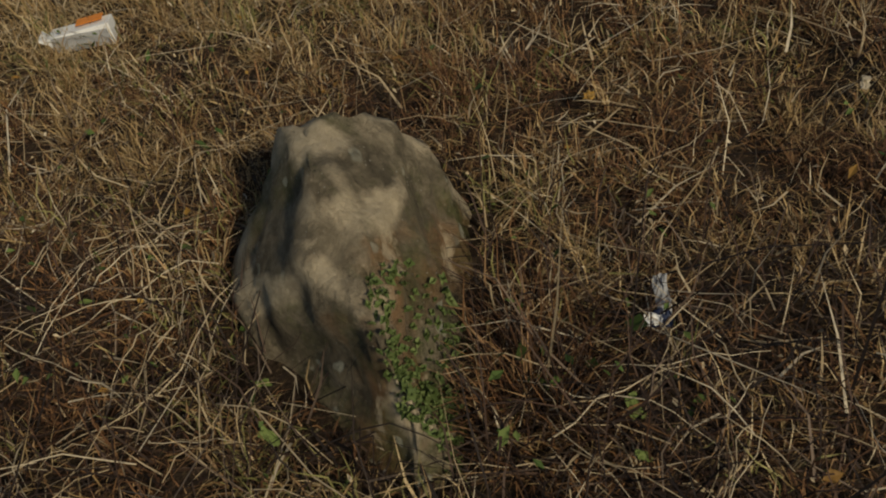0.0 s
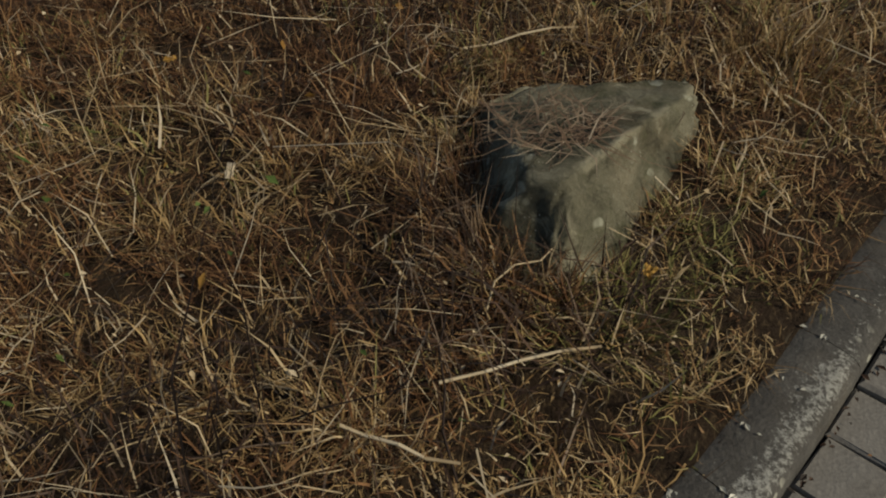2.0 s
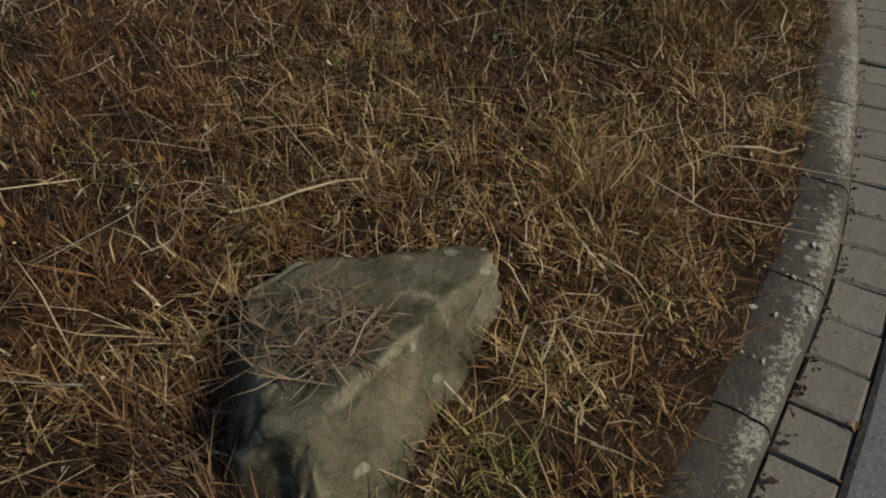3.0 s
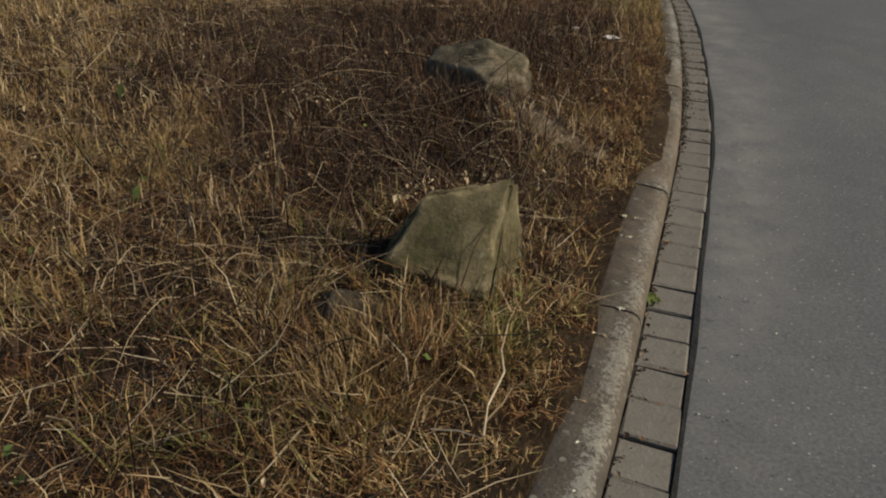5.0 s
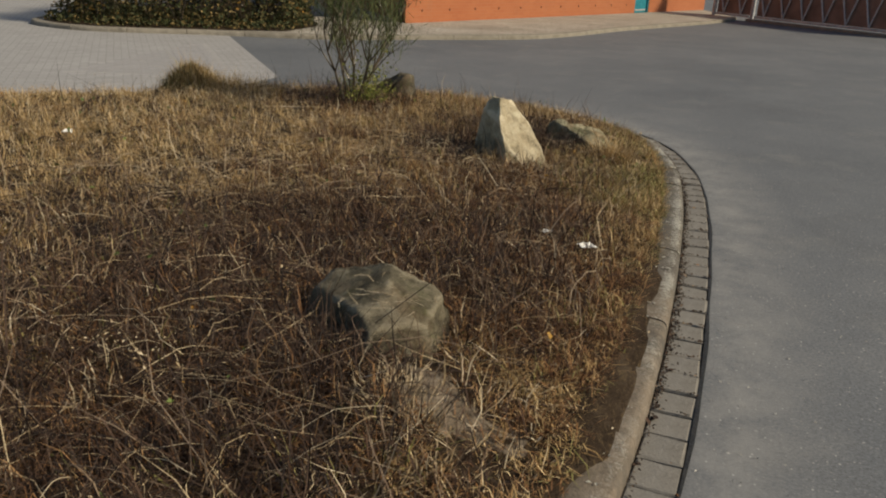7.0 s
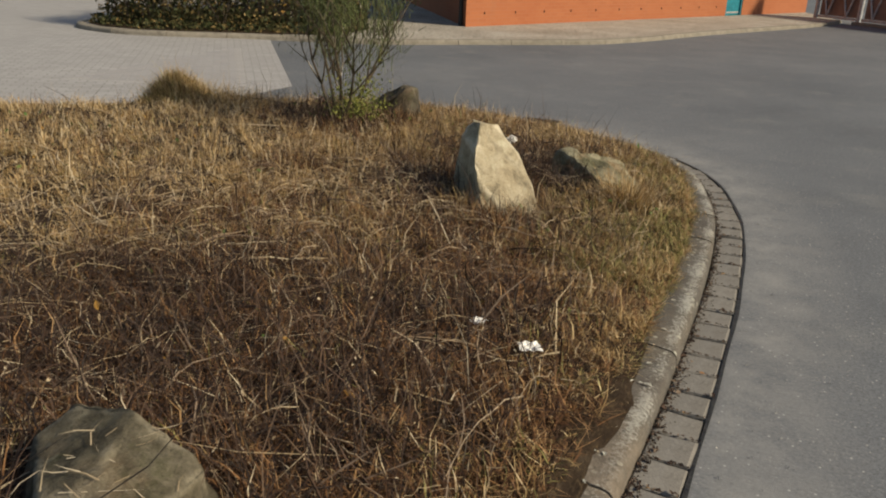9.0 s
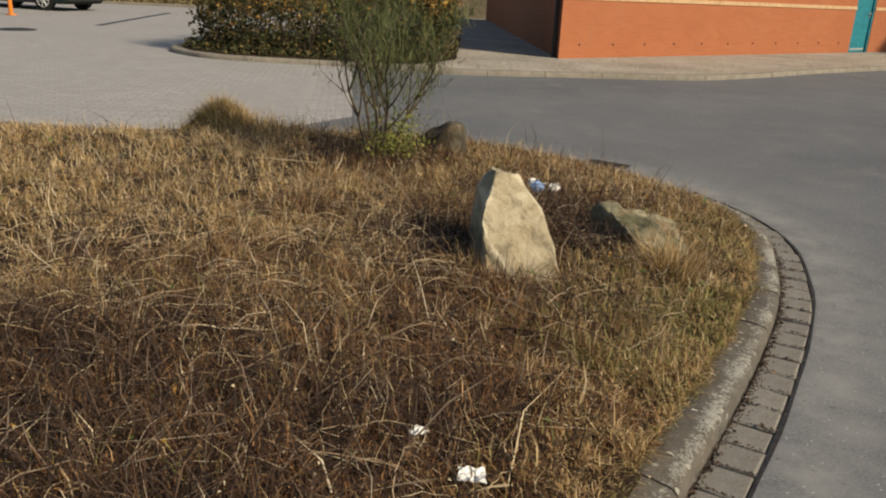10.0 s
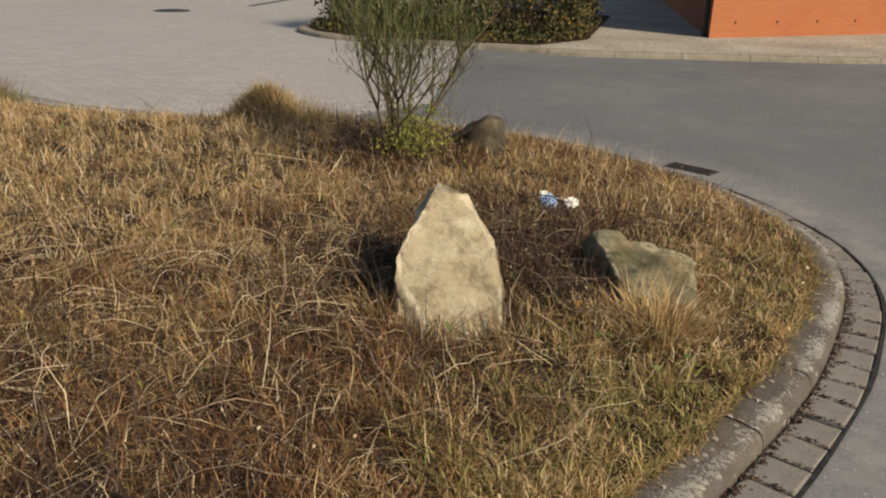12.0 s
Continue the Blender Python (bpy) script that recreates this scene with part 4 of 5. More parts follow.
sward(2600, 16, 0.03, 1.2, 2.2, 7.8, 11.2, lambda x, y: pick(edge_d, x, y) < 0.45, 0.7, 1.0, 0.2)
x, y = scatter(500, 0.85, 1.65, 5.3, 6.1, 0.06)
n = len(x)
blades("straw_stems", x, y, sized(n, 0.06, 0.5), sized(n, 0.0034, 0.3), np.abs(RNG.normal(60, 25, n)), STALK, "short bleached stems on the sandy soil", bend=0.6, lift=0.01)

# flattened pale stems lying across the grass
x, y = scatter(13000, -4.0, 2.3, 0.3, 12.4, 0.12)
n = len(x)
blades("straw_stems", x, y, sized(n, 0.115, 0.6), sized(n, 0.0036, 0.3), np.clip(RNG.normal(78, 10, n), 40, 88), STALK, "pale flattened straw stems lying on the grass", bend=0.15, lift=RNG.uniform(0.02, 0.07, n))
x, y = scatter(1900, -4.0, 2.3, 0.3, 12.4, 0.15)
n = len(x)
blades("straw_stems", x, y, sized(n, 0.16, 0.35), sized(n, 0.0034, 0.2), np.abs(RNG.normal(18, 14, n)), STALK, "pale upright dead stems above the grass", bend=0.3)

# dark bramble and heath tangles
x, y = scatter(190000, -3.0, 2.2, 0.2, 12.0, 0.1)
keep = RNG.rand(len(x)) < tangle(x, y) * 1.1
x, y = x[keep], y[keep]
n = len(x)
blades("bramble_tangle", x, y, sized(n, 0.15, 0.5), sized(n, 0.0034, 0.3), np.abs(RNG.normal(56, 26, n)), BRAMBLE, "dark tangled bramble and heath stems", "brambles", bend=0.9, lift=RNG.uniform(0, 0.06, n))
# tufts
for tx, ty, r, count, length, mat, word in ((0.31, 3.12, 0.2, 1100, 0.075, STRAW, "pale yellow tuft of dry grass"), (0.69, 4.27, 0.2, 900, 0.08, STRAW, "pale yellow tuft of dry grass"),
                                            (-2.42, 11.48, 0.24, 2000, 0.11, STRAW, "straw-coloured mound of tall grass at the plot's edge"), (-2.38, 11.42, 0.30, 900, 0.11, OLIVE, "olive mound of tall grass at the plot's edge"), (-2.0, 11.5, 0.35, 1500, 0.16, STRAW, "tall straw grass at the plot's edge"),
                                            (-5.4, 10.2, 0.5, 2400, 0.2, RUSSET, "tall brown withered herbs at the plot's edge"), (-4.9, 10.25, 0.4, 1200, 0.16, OLIVE, "olive bank of tall grass at the plot's edge"),
                                            (1.75, 9.75, 0.12, 700, 0.17, STRAW, "tall straw tuft against the low boulder"), (1.12, 9.06, 0.14, 500, 0.12, RUSSET, "brown grass before the pale sandstone"), (0.93, 9.16, 0.10, 260, 0.13, STRAW, "straw tuft beside the pale sandstone"), (1.02, 5.90, 0.12, 260, 0.09, STALK, "bleached grass on the sandy mound"),
                                            (-0.32, 2.07, 0.12, 420, 0.10, RUSSET, "brown withered tuft against the squared boulder"), (-0.12, 2.05, 0.15, 400, 0.07, OLIVE, "green tuft at the squared boulder's foot"),
                                            (0.50, 4.27, 0.15, 400, 0.08, RUSSET, "brown withered tuft before the low boulder"), (0.36, 4.42, 0.12, 300, 0.10, STRAW, "dry tuft beside the low boulder"),
                                            (-0.45, 2.28, 0.13, 520, 0.12, RUSSET, "brown grass leaning on the squared boulder"), (-0.37, 2.15, 0.11, 420, 0.12, RUNNER, "brown stems leaning on the squared boulder"), (-1.25, 1.17, 0.12, 300, 0.12, RUSSET, "brown straw leaning on the brown boulder's flank"), (-1.14, 1.04, 0.13, 500, 0.13, RUSSET, "withered grass along the brown boulder's flank"), (0.80, 4.32, 0.15, 500, 0.11, RUSSET, "brown grass before the green boulder"), (0.96, 4.40, 0.11, 300, 0.10, OLIVE, "green-brown grass before the green boulder"), (0.72, 6.08, 0.17, 500, 0.13, BRAMBLE, "dark stems before the broad boulder"),
                                            (-0.55, 10.9, 0.2, 700, 0.11, RUSSET, "dry grass round the shrub's foot"), (-0.25, 11.2, 0.2, 600, 0.12, RUSSET, "brown grass before the dark stone"),
                                            (0.62, 4.12, 0.16, 900, 0.085, STRAW, "bleached tuft in front of the boulders")):
    q, w = np.sqrt(RNG.rand(count)) * r, RNG.rand(count) * 6.28
    x, y = tx + q * np.cos(w), ty + q * np.sin(w)
    blades("grass_tuft", x, y, sized(count, length, 0.3), sized(count, 0.0036, 0.2), np.clip(q / r * 42 + RNG.normal(5, 14, count), 0, 85), mat, word, bend=0.6, heading=w + RNG.normal(0, 0.5, count))

# small herb leaves
def leaves(name, x, y, z, size, mat, label, category="leaves", tilt=0.6):
    """Small folded leaves of two halves."""
    n = len(x)
    a = RNG.uniform(0, 2 * math.pi, n)
    d = np.stack([np.cos(a), np.sin(a), RNG.normal(0, tilt, n)], 1)
    s = np.stack([-np.sin(a), np.cos(a), RNG.normal(0, tilt, n)], 1)
    c = np.stack([x, y, z], 1)
    h = size[:, None]
    v = np.stack([c - d * h, c + s * h * 0.55 + [0, 0, 0.003], c + d * h, c - s * h * 0.55 + [0, 0, 0.003]], 1)
    o = np.arange(n)[:, None] * 4
    tris = np.hstack([o + [0, 2, 1], o + [0, 3, 2]]).reshape(-1, 3)
    return tagged(arrays(name, v.reshape(-1, 3), tris, mat), label, category, kind="stuff")


x, y = scatter(30000, -4.5, 2.2, 0.2, 12.0, 0.1)
keep = RNG.rand(len(x)) < 0.02 + 0.5 * hill(x, y, -1.2, 1.05, 0.3) + 0.25 * hill(x, y, -1.8, 0.7, 0.5) + 0.1 * hill(x, y, -3.2, 1.8, 1.0) + 0.12 * hill(x, y, 1.8, 9.5, 0.6)
x, y = x[keep], y[keep]
leaves("herb_leaves", x, y, soil_z(x, y) + RNG.uniform(0.02, 0.12, len(x)), sized(len(x), 0.011, 0.35), GREEN, "small green herb leaves among the straw")
# scraps of dead leaf and seed heads
x, y = scatter(8000, -4.5, 2.3, 0.2, 12.4, 0.0)
leaves("leaf_litter", x, y, soil_z(x, y) + RNG.uniform(0.015, 0.09, len(x)), np.minimum(sized(len(x), 0.0048, 0.4), 0.010), STALK, "pale scraps of dead leaf in the grass", "leaf litter")
x, y = scatter(420, -4.5, 2.3, 0.2, 12.4, 0.05)
leaves("leaf_litter", x, y, soil_z(x, y) + RNG.uniform(0.03, 0.09, len(x)), np.minimum(sized(len(x), 0.012, 0.35), 0.02), AUTUMN, "orange and brown fallen leaves in the grass", "leaf litter")


def surface(ob, cx, cy, r, count, least=0.1):
    """Places on the upper skin of a stone within r of (cx, cy)."""
    me = ob.data
    co, no = np.empty(len(me.vertices) * 3), np.empty(len(me.vertices) * 3)
    me.vertices.foreach_get("co", co), me.vertices.foreach_get("normal", no)
    co, no = co.reshape(-1, 3) + np.array(ob.location), no.reshape(-1, 3)
    ok = np.nonzero((((co[:, :2] - (cx, cy)) ** 2).sum(1) < r * r) & (no[:, 2] > least))[0]
    i = ok[RNG.randint(0, len(ok), count)]
    return co[i] + no[i] * 0.008


p = surface(s1, -1.24, 1.03, 0.19, 2600)
leaves("moss_cushion", p[:, 0], p[:, 1], p[:, 2], sized(len(p), 0.0062, 0.35), CLOVER, "small green leaves creeping over the brown boulder", "creeper")
for ob, cx, cy, r, count in ((s2, -0.33, 2.48, 0.18, 300), (s4, 0.85, 6.35, 0.22, 24)):
    p = surface(ob, cx, cy, r, count, 0.72)
    blades("straw_litter", p[:, 0], p[:, 1], sized(count, 0.09, 0.4), sized(count, 0.0034, 0.2), RNG.normal(86, 4, count), RUNNER if count > 50 else STALK, "straw lying on the boulder's top", "straw", bend=0.05, z=p[:, 2])
p = surface(s3, 0.86, 4.76, 0.18, 130, 0.2)
leaves("seed_heads", p[:, 0] - 0.05, p[:, 1] + 0.06, p[:, 2] + 0.015 * RNG.rand(len(p)), sized(len(p), 0.0062, 0.3), STALK, "pale seed heads above the green boulder", "seed heads")
x, y = RNG.normal(0.1, 0.09, 60), RNG.normal(5.98, 0.06, 60)
leaves("seed_heads", x, y, soil_z(x, y) + RNG.uniform(0.08, 0.15, 60), sized(60, 0.0058, 0.3), STALK, "pale seed heads on dead stems", "seed heads")


def canes(x, y, length, arch, thick, mat, label):
    """Long arching stems, four-sided tubes that lie over the grass."""
    n, k = len(x), 7
    a = RNG.rand(n) * 6.28
    t = np.linspace(0, 1, k)[None, :, None]
    d = np.stack([np.cos(a), np.sin(a)], 1)[:, None]
    s = np.stack([-np.sin(a), np.cos(a)], 1)[:, None]
    c = np.stack([x, y], 1)[:, None] + d * t * length[:, None, None] + s * (t * t * RNG.normal(0, 0.22, n)[:, None, None] + RNG.normal(0, 0.022, (n, k, 1))) * length[:, None, None]
    far = pick(edge_d, c[:, -1, 0], c[:, -1, 1]) > 0.1
    c, s, length, arch, thick, n = c[far], s[far], length[far], arch[far], thick[far], int(far.sum())
    z = soil_z(c[..., 0], c[..., 1])[..., None] + 0.035 + (4 * t * (1 - t) * arch[:, None, None]) + RNG.normal(0, 0.004, (n, k, 1)) + 0.03 * RNG.rand(n)[:, None, None]
    r = thick[:, None, None] * (1 - 0.6 * t)
    ring4 = [np.concatenate([c + s * r * u, z + r * v], 2) for u, v in ((1, 0), (0, 1), (-1, 0), (0, -1))]
    v = np.stack(ring4, 2).reshape(-1, 3)
    i, j, q = np.meshgrid(np.arange(n), np.arange(k - 1), np.arange(4), indexing="ij")
    o = (i * k + j) * 4
    f = np.stack([o + q, o + (q + 1) % 4, o + 4 + (q + 1) % 4, o + 4 + q], -1).reshape(-1, 4)
    return tagged(arrays("bramble_canes", v, f, mat, True), label, "brambles", kind="stuff")


x, y = scatter(9000, -2.5, 2.1, 0.4, 11.5, 0.15)
keep = RNG.rand(len(x)) < np.clip(tangle(x, y) * 0.5 + 0.12 * hill(x, y, 0.3, 8.0, 1.8), 0.012, 0.6)
x, y = x[keep], y[keep]
n = len(x)
pale = RNG.rand(n) < 0.25
canes(x[pale], y[pale], sized(int(pale.sum()), 0.20, 0.45), np.abs(RNG.normal(0.012, 0.02, int(pale.sum()))), sized(int(pale.sum()), 0.0017, 0.25), STALK, "pale arching dead bramble canes over the grass")
canes(x[~pale], y[~pale], sized(int((~pale).sum()), 0.30, 0.45), np.abs(RNG.normal(0.03, 0.035, int((~pale).sum()))), sized(int((~pale).sum()), 0.0021, 0.25), BRAMBLE, "dark arching bramble canes over the grass")

for cx, cy, r, count in ((0.35, 5.85, 0.4, 36), (0.2, 6.6, 0.45, 24), (0.2, 4.75, 0.4, 24), (0.5, 9.1, 0.6, 120), (-0.2, 8.0, 0.6, 90), (-1.9, 0.75, 0.5, 130), (-1.0, 1.0, 0.4, 70)):
    x, y = RNG.normal(cx, r * 0.6, count), RNG.normal(cy, r * 0.6, count)
    ok = off_stones(x, y, 1.1)
    canes(x[ok], y[ok], sized(int(ok.sum()), 0.24, 0.4), np.abs(RNG.normal(0.03, 0.02, int(ok.sum()))), sized(int(ok.sum()), 0.0016, 0.25), STALK, "bleached dead stems crossing over the dark tangle")
# low arching runners and broken stubs over the russet thatch
x, y = scatter(2600, -1.8, 1.9, 4.6, 10.6, 0.12)
keep = RNG.rand(len(x)) < np.clip(0.25 + 0.6 * hill(x, y, 0.4, 8.3, 1.5), 0, 1) * (1 - 0.7 * tangle(x, y))
x, y = x[keep], y[keep]
n = len(x)
canes(x, y, sized(n, 0.27, 0.4), np.abs(RNG.normal(0.03, 0.025, n)), sized(n, 0.0020, 0.3), RUNNER, "brown arching dead runners over the thatch")
x, y = scatter(3600, -2.6, 1.9, 0.4, 11.0, 0.12)
n = len(x)
blades("broken_stubs", x, y, np.minimum(sized(n, 0.085, 0.3), 0.14), sized(n, 0.0042, 0.25), np.abs(RNG.normal(14, 12, n)), STALK, "short pale broken stalk stubs above the thatch", bend=0.15, lift=0.02)

# turf creeping over the kerb's back
q = RNG.choice(np.nonzero((back[:-1, 1] > 7.6) & (back[:-1, 1] < 11.6) & (back[:-1, 0] > 0))[0], 5200)
f_ = RNG.rand(5200)[:, None]
p = back[q] * (1 - f_) + back[q + 1] * f_
p = p - side[q] * (np.abs(RNG.normal(0, 0.030, 5200)) * (0.7 + 0.6 * waves(p[:, 0], p[:, 1], 81, 0.4)))[:, None]
for sel, mat_, word in ((slice(0, 2600), STRAW, "dry turf creeping over the kerb"), (slice(2600, 4200), OLIVE, "green turf creeping over the kerb"), (slice(4200, 5200), RUSSET, "brown turf creeping over the kerb")):
    n = len(p[sel])
    blades("kerb_turf", p[sel, 0], p[sel, 1], np.minimum(sized(n, 0.042, 0.35), 0.08), sized(n, 0.0032, 0.25), np.abs(RNG.normal(62, 18, n)), mat_, word, bend=0.6, z=np.full(n, KERB_H + 0.001))

# dirt, crumbs and leaf bits in the gutter's corner
q = RNG.randint(0, len(rim) - 1, 2600)
f_ = RNG.rand(2600)[:, None]
p = (rim[q] * (1 - f_) + rim[q + 1] * f_) + side[q] * (GUTTER_W - 0.004 - np.abs(RNG.normal(0, 0.014, 2600)))[:, None]
leaves("gutter_dirt", p[:, 0], p[:, 1], 0.007 + 0.006 * RNG.rand(2600), np.minimum(sized(2600, 0.0075, 0.4), 0.02), BRAMBLE, "dark dirt and leaf crumbs along the gutter", "dirt", 0.25)
q = RNG.choice(np.nonzero((rim[:-1, 1] > 6.3) & (rim[:-1, 0] > -1.0))[0], 3800)
f_ = np.where(RNG.rand(3800) < 0.75, RNG.rand(3800), RNG.normal(0, 0.03, 3800) % 1)[:, None]
n_ = (q + 1) % (len(rim) - 1)
p = (rim[q] * (1 - f_) + rim[n_] * f_) + side[q] * np.where(f_[:, 0] % 0.94 < 0.06, RNG.uniform(0, GUTTER_W, 3800), GUTTER_W - 0.003 - np.abs(RNG.normal(0, 0.018, 3800)))[:, None]
leaves("gutter_dirt", p[:, 0], p[:, 1], 0.008 + 0.006 * RNG.rand(3800), np.minimum(sized(3800, 0.0052, 0.45), 0.014), BRAMBLE, "dark earth and moss in the gutter joints", "dirt", 0.25)
q = RNG.randint(0, len(rim) - 1, 500)
p = rim[q] + side[q] * RNG.uniform(0.0, GUTTER_W, 500)[:, None]
leaves("gutter_dirt", p[:, 0], p[:, 1], np.full(500, 0.009), np.minimum(sized(500, 0.007, 0.4), 0.016), RUSSET, "brown leaf crumbs in the gutter joints", "dirt", 0.2)
p = rim[q] + side[q] * RNG.uniform(GUTTER_W + 0.07, GUTTER_W + KERB_W, 500)[:, None]
leaves("kerb_crumbs", p[:, 0], p[:, 1], np.full(500, KERB_H + 0.006), np.minimum(sized(500, 0.006, 0.4), 0.014), STALK, "pale crumbs of straw on the kerb", "dirt", 0.2)
q = RNG.randint(0, len(rim) - 1, 2400)
p = rim[q] - side[q] * np.abs(RNG.exponential(0.28, 2400))[:, None] - side[q] * 0.03
leaves("road_grit", p[:, 0], p[:, 1], np.full(2400, 0.004), np.minimum(sized(2400, 0.0035, 0.4), 0.009), WHITE_GRIT, "pale grit and dust on the road beside the gutter", "grit", 0.1)
q = RNG.randint(0, len(rim) - 1, 700)
p = rim[q] + side[q] * (GUTTER_W + np.clip(RNG.normal(0.085, 0.03, 700), 0.05, KERB_W - 0.02))[:, None]
leaves("kerb_lichen", p[:, 0], p[:, 1], np.full(700, KERB_H + 0.0065), np.minimum(sized(700, 0.0075, 0.45), 0.016), LICHEN, "pale lichen flakes on the kerb", "lichen", 0.06)

# bare sandy patch on the mound
bm = bmesh.new()
rings = []
for q in range(9):
    r = q / 8
    row = []
    for w in range(36):
        a = w * math.pi / 18
        rr = r * (1 + 0.28 * math.sin(3 * a + 1) + 0.18 * math.sin(5 * a) + 0.12 * math.sin(11 * a + 2))
        u, v = 0.27 * rr * math.cos(a), 0.17 * rr * math.sin(a)
        px, py = 1.13 + u * 0.90 + v * 0.43, 6.0 - u * 0.43 + v * 0.90
        row.append(bm.verts.new((px, py, float(soil_z(px, py)) + 0.010 - 0.026 * r ** 3 + 0.016 * noise.fractal(Vector((px * 14, py * 14, 0)), 0.7, 2.0, 4))))
    rings.append(row)
for r0, r1 in zip(rings, rings[1:]):
    for w in range(36):
        bm.faces.new((r0[w], r1[w], r1[(w + 1) % 36], r0[(w + 1) % 36]))
bmesh.ops.remove_doubles(bm, verts=bm.verts[:], dist=0.0005)
bmesh.ops.recalc_face_normals(bm, faces=bm.faces[:])
tagged(part("sand_patch", bm, SAND, smooth=True), "pale bare sandy soil before the broad boulder", "soil", kind="structure")


# ---------- hedge and shrub ----------
def in_poly(x, y, poly):
    ok = np.zeros(len(x), bool)
    for (x0, y0), (x1, y1) in zip(poly, poly[1:] + poly[:1]):
        if y0 != y1:
            ok ^= ((y >= min(y0, y1)) & (y < max(y0, y1))) & (x < x0 + (y - y0) / (y1 - y0) * (x1 - x0))
    return ok


def poly_d(x, y, poly):
    best = np.full(len(x), 9.0)
    for (x0, y0), (x1, y1) in zip(poly, poly[1:] + poly[:1]):
        ux, uy = x1 - x0, y1 - y0
        t = np.clip(((x - x0) * ux + (y - y0) * uy) / (ux * ux + uy * uy), 0, 1)
        best = np.minimum(best, np.hypot(x - x0 - t * ux, y - y0 - t * uy))
    return best


def foliage(name, p, size, mat, parent, label=""):
    """Leaves at the places p, each a bent diamond turned at random."""
    n = len(p)
    d = RNG.normal(0, 1, (n, 3))
    d /= np.linalg.norm(d, axis=1)[:, None]
    s = np.cross(d, RNG.normal(0, 1, (n, 3)))
    s /= np.linalg.norm(s, axis=1)[:, None]
    u = np.cross(d, s)
    h = size[:, None]
    v = np.stack([p - d * h, p + s * h * 0.6 + u * h * 0.2, p + d * h, p - s * h * 0.6 + u * h * 0.2], 1)
    o = np.arange(n)[:, None] * 4
    ob = arrays(name, v.reshape(-1, 3), np.hstack([o + [0, 1, 2], o + [0, 2, 3]]).reshape(-1, 3), mat)
    ob.parent = parent
    return tagged(ob, label, kind="stuff")


HEDGE_PLAN = [(-8.3, 17.95), (-7.9, 17.5), (-6.8, 17.35), (-5.2, 18.0), (-4.05, 18.9), (-3.95, 19.7), (-4.6, 21.6), (-6.2, 23.5), (-9.0, 23.5), (-8.9, 20.5)]
hedge = tagged(empty("hedge"), "dense dark hedge with orange autumn leaves along its top", "hedge")
x, y = RNG.uniform(-9.2, -3.7, 214000), RNG.uniform(17.1, 23.6, 214000)
lump = 0.16 * waves(x, y, 51, 0.8) + 0.08 * waves(x, y, 52, 0.25)
z = RNG.uniform(0.1, 1.62, len(x))
d = np.where(in_poly(x, y, HEDGE_PLAN), poly_d(x, y, HEDGE_PLAN), -poly_d(x, y, HEDGE_PLAN)) + 0.12 * waves(x + z, y - z, 53, 0.35)
top = 1.45 + lump
keep = (d > -0.02) & (z < top) & ((d < 0.42) | (z > top - 0.35)) & (RNG.rand(len(x)) < 0.42)
p = np.stack([x, y, z], 1)[keep]
gold = RNG.rand(len(p)) < np.clip((p[:, 2] - 0.62) * 1.1, 0.03, 0.6) * (0.5 + 0.5 * (waves(p[:, 0], p[:, 1], 54, 0.7) > -0.2))
green_p, gold_p = p[~gold], p[gold]
foliage("green_leaves", green_p, sized(len(green_p), 0.036, 0.3), HEDGE, hedge, "dark green hedge leaves")
foliage("autumn_leaves", gold_p, sized(len(gold_p), 0.034, 0.3), AUTUMN, hedge, "orange autumn leaves")
for q in range(46):
    hx, hy = RNG.uniform(-8.4, -4.2), RNG.uniform(17.6, 20.8)
    if not in_poly(np.array([hx]), np.array([hy]), HEDGE_PLAN)[0]:
        continue
    bm = bmesh.new()
    for w in range(4):
        rod(bm, (hx, hy, 0.06), (hx + RNG.normal(0, 0.22), hy + RNG.normal(0, 0.22), RNG.uniform(0.8, 1.4)), 0.012, 0.005, 5)
    part("stem", bm, BARK, hedge, "dark forked woody stem")
x, y = RNG.uniform(-8.4, -3.8, 9000), RNG.uniform(16.9, 20.5, 9000)
ok = in_poly(x, y, [(a, b) for a, b in BED]) & (RNG.rand(9000) < 0.75)
x, y = x[ok], y[ok]
ivy = tagged(empty("ground_ivy"), "low dark green ivy at the hedge's foot", "ground cover")
foliage("leaves", np.stack([x, y, 0.09 + RNG.rand(len(x)) * 0.13], 1), sized(len(x), 0.032, 0.3), HEDGE, ivy)

shrub = tagged(empty("broom_shrub", -0.58, 11.0, 0.14), "leafless green broom shrub with forked stems", "shrub")
tips = []


def grow_stem(bm, p, way, length, r, level):
    """A forked, gently bent stem; keeps the places where twigs sit."""
    steps = 4
    for q in range(steps):
        way = (way + Vector((RNG.normal(0, 0.12), RNG.normal(0, 0.12), 0.07))).normalized()
        nxt = p + way * (length / steps)
        rod(bm, p, nxt, r * (1 - 0.16 * q), r * (1 - 0.16 * (q + 1)), 5)
        tips.append((nxt.copy(), level, way.copy()))
        if level < 2 and q > 0:
            for _ in range(2 if level == 0 else 1):
                a = RNG.rand() * 6.28
                grow_stem(bm, nxt, (way + Vector((math.cos(a) * 0.75, math.sin(a) * 0.75, 0.1))).normalized(), length * 0.55, r * 0.5, level + 1)
        p = nxt


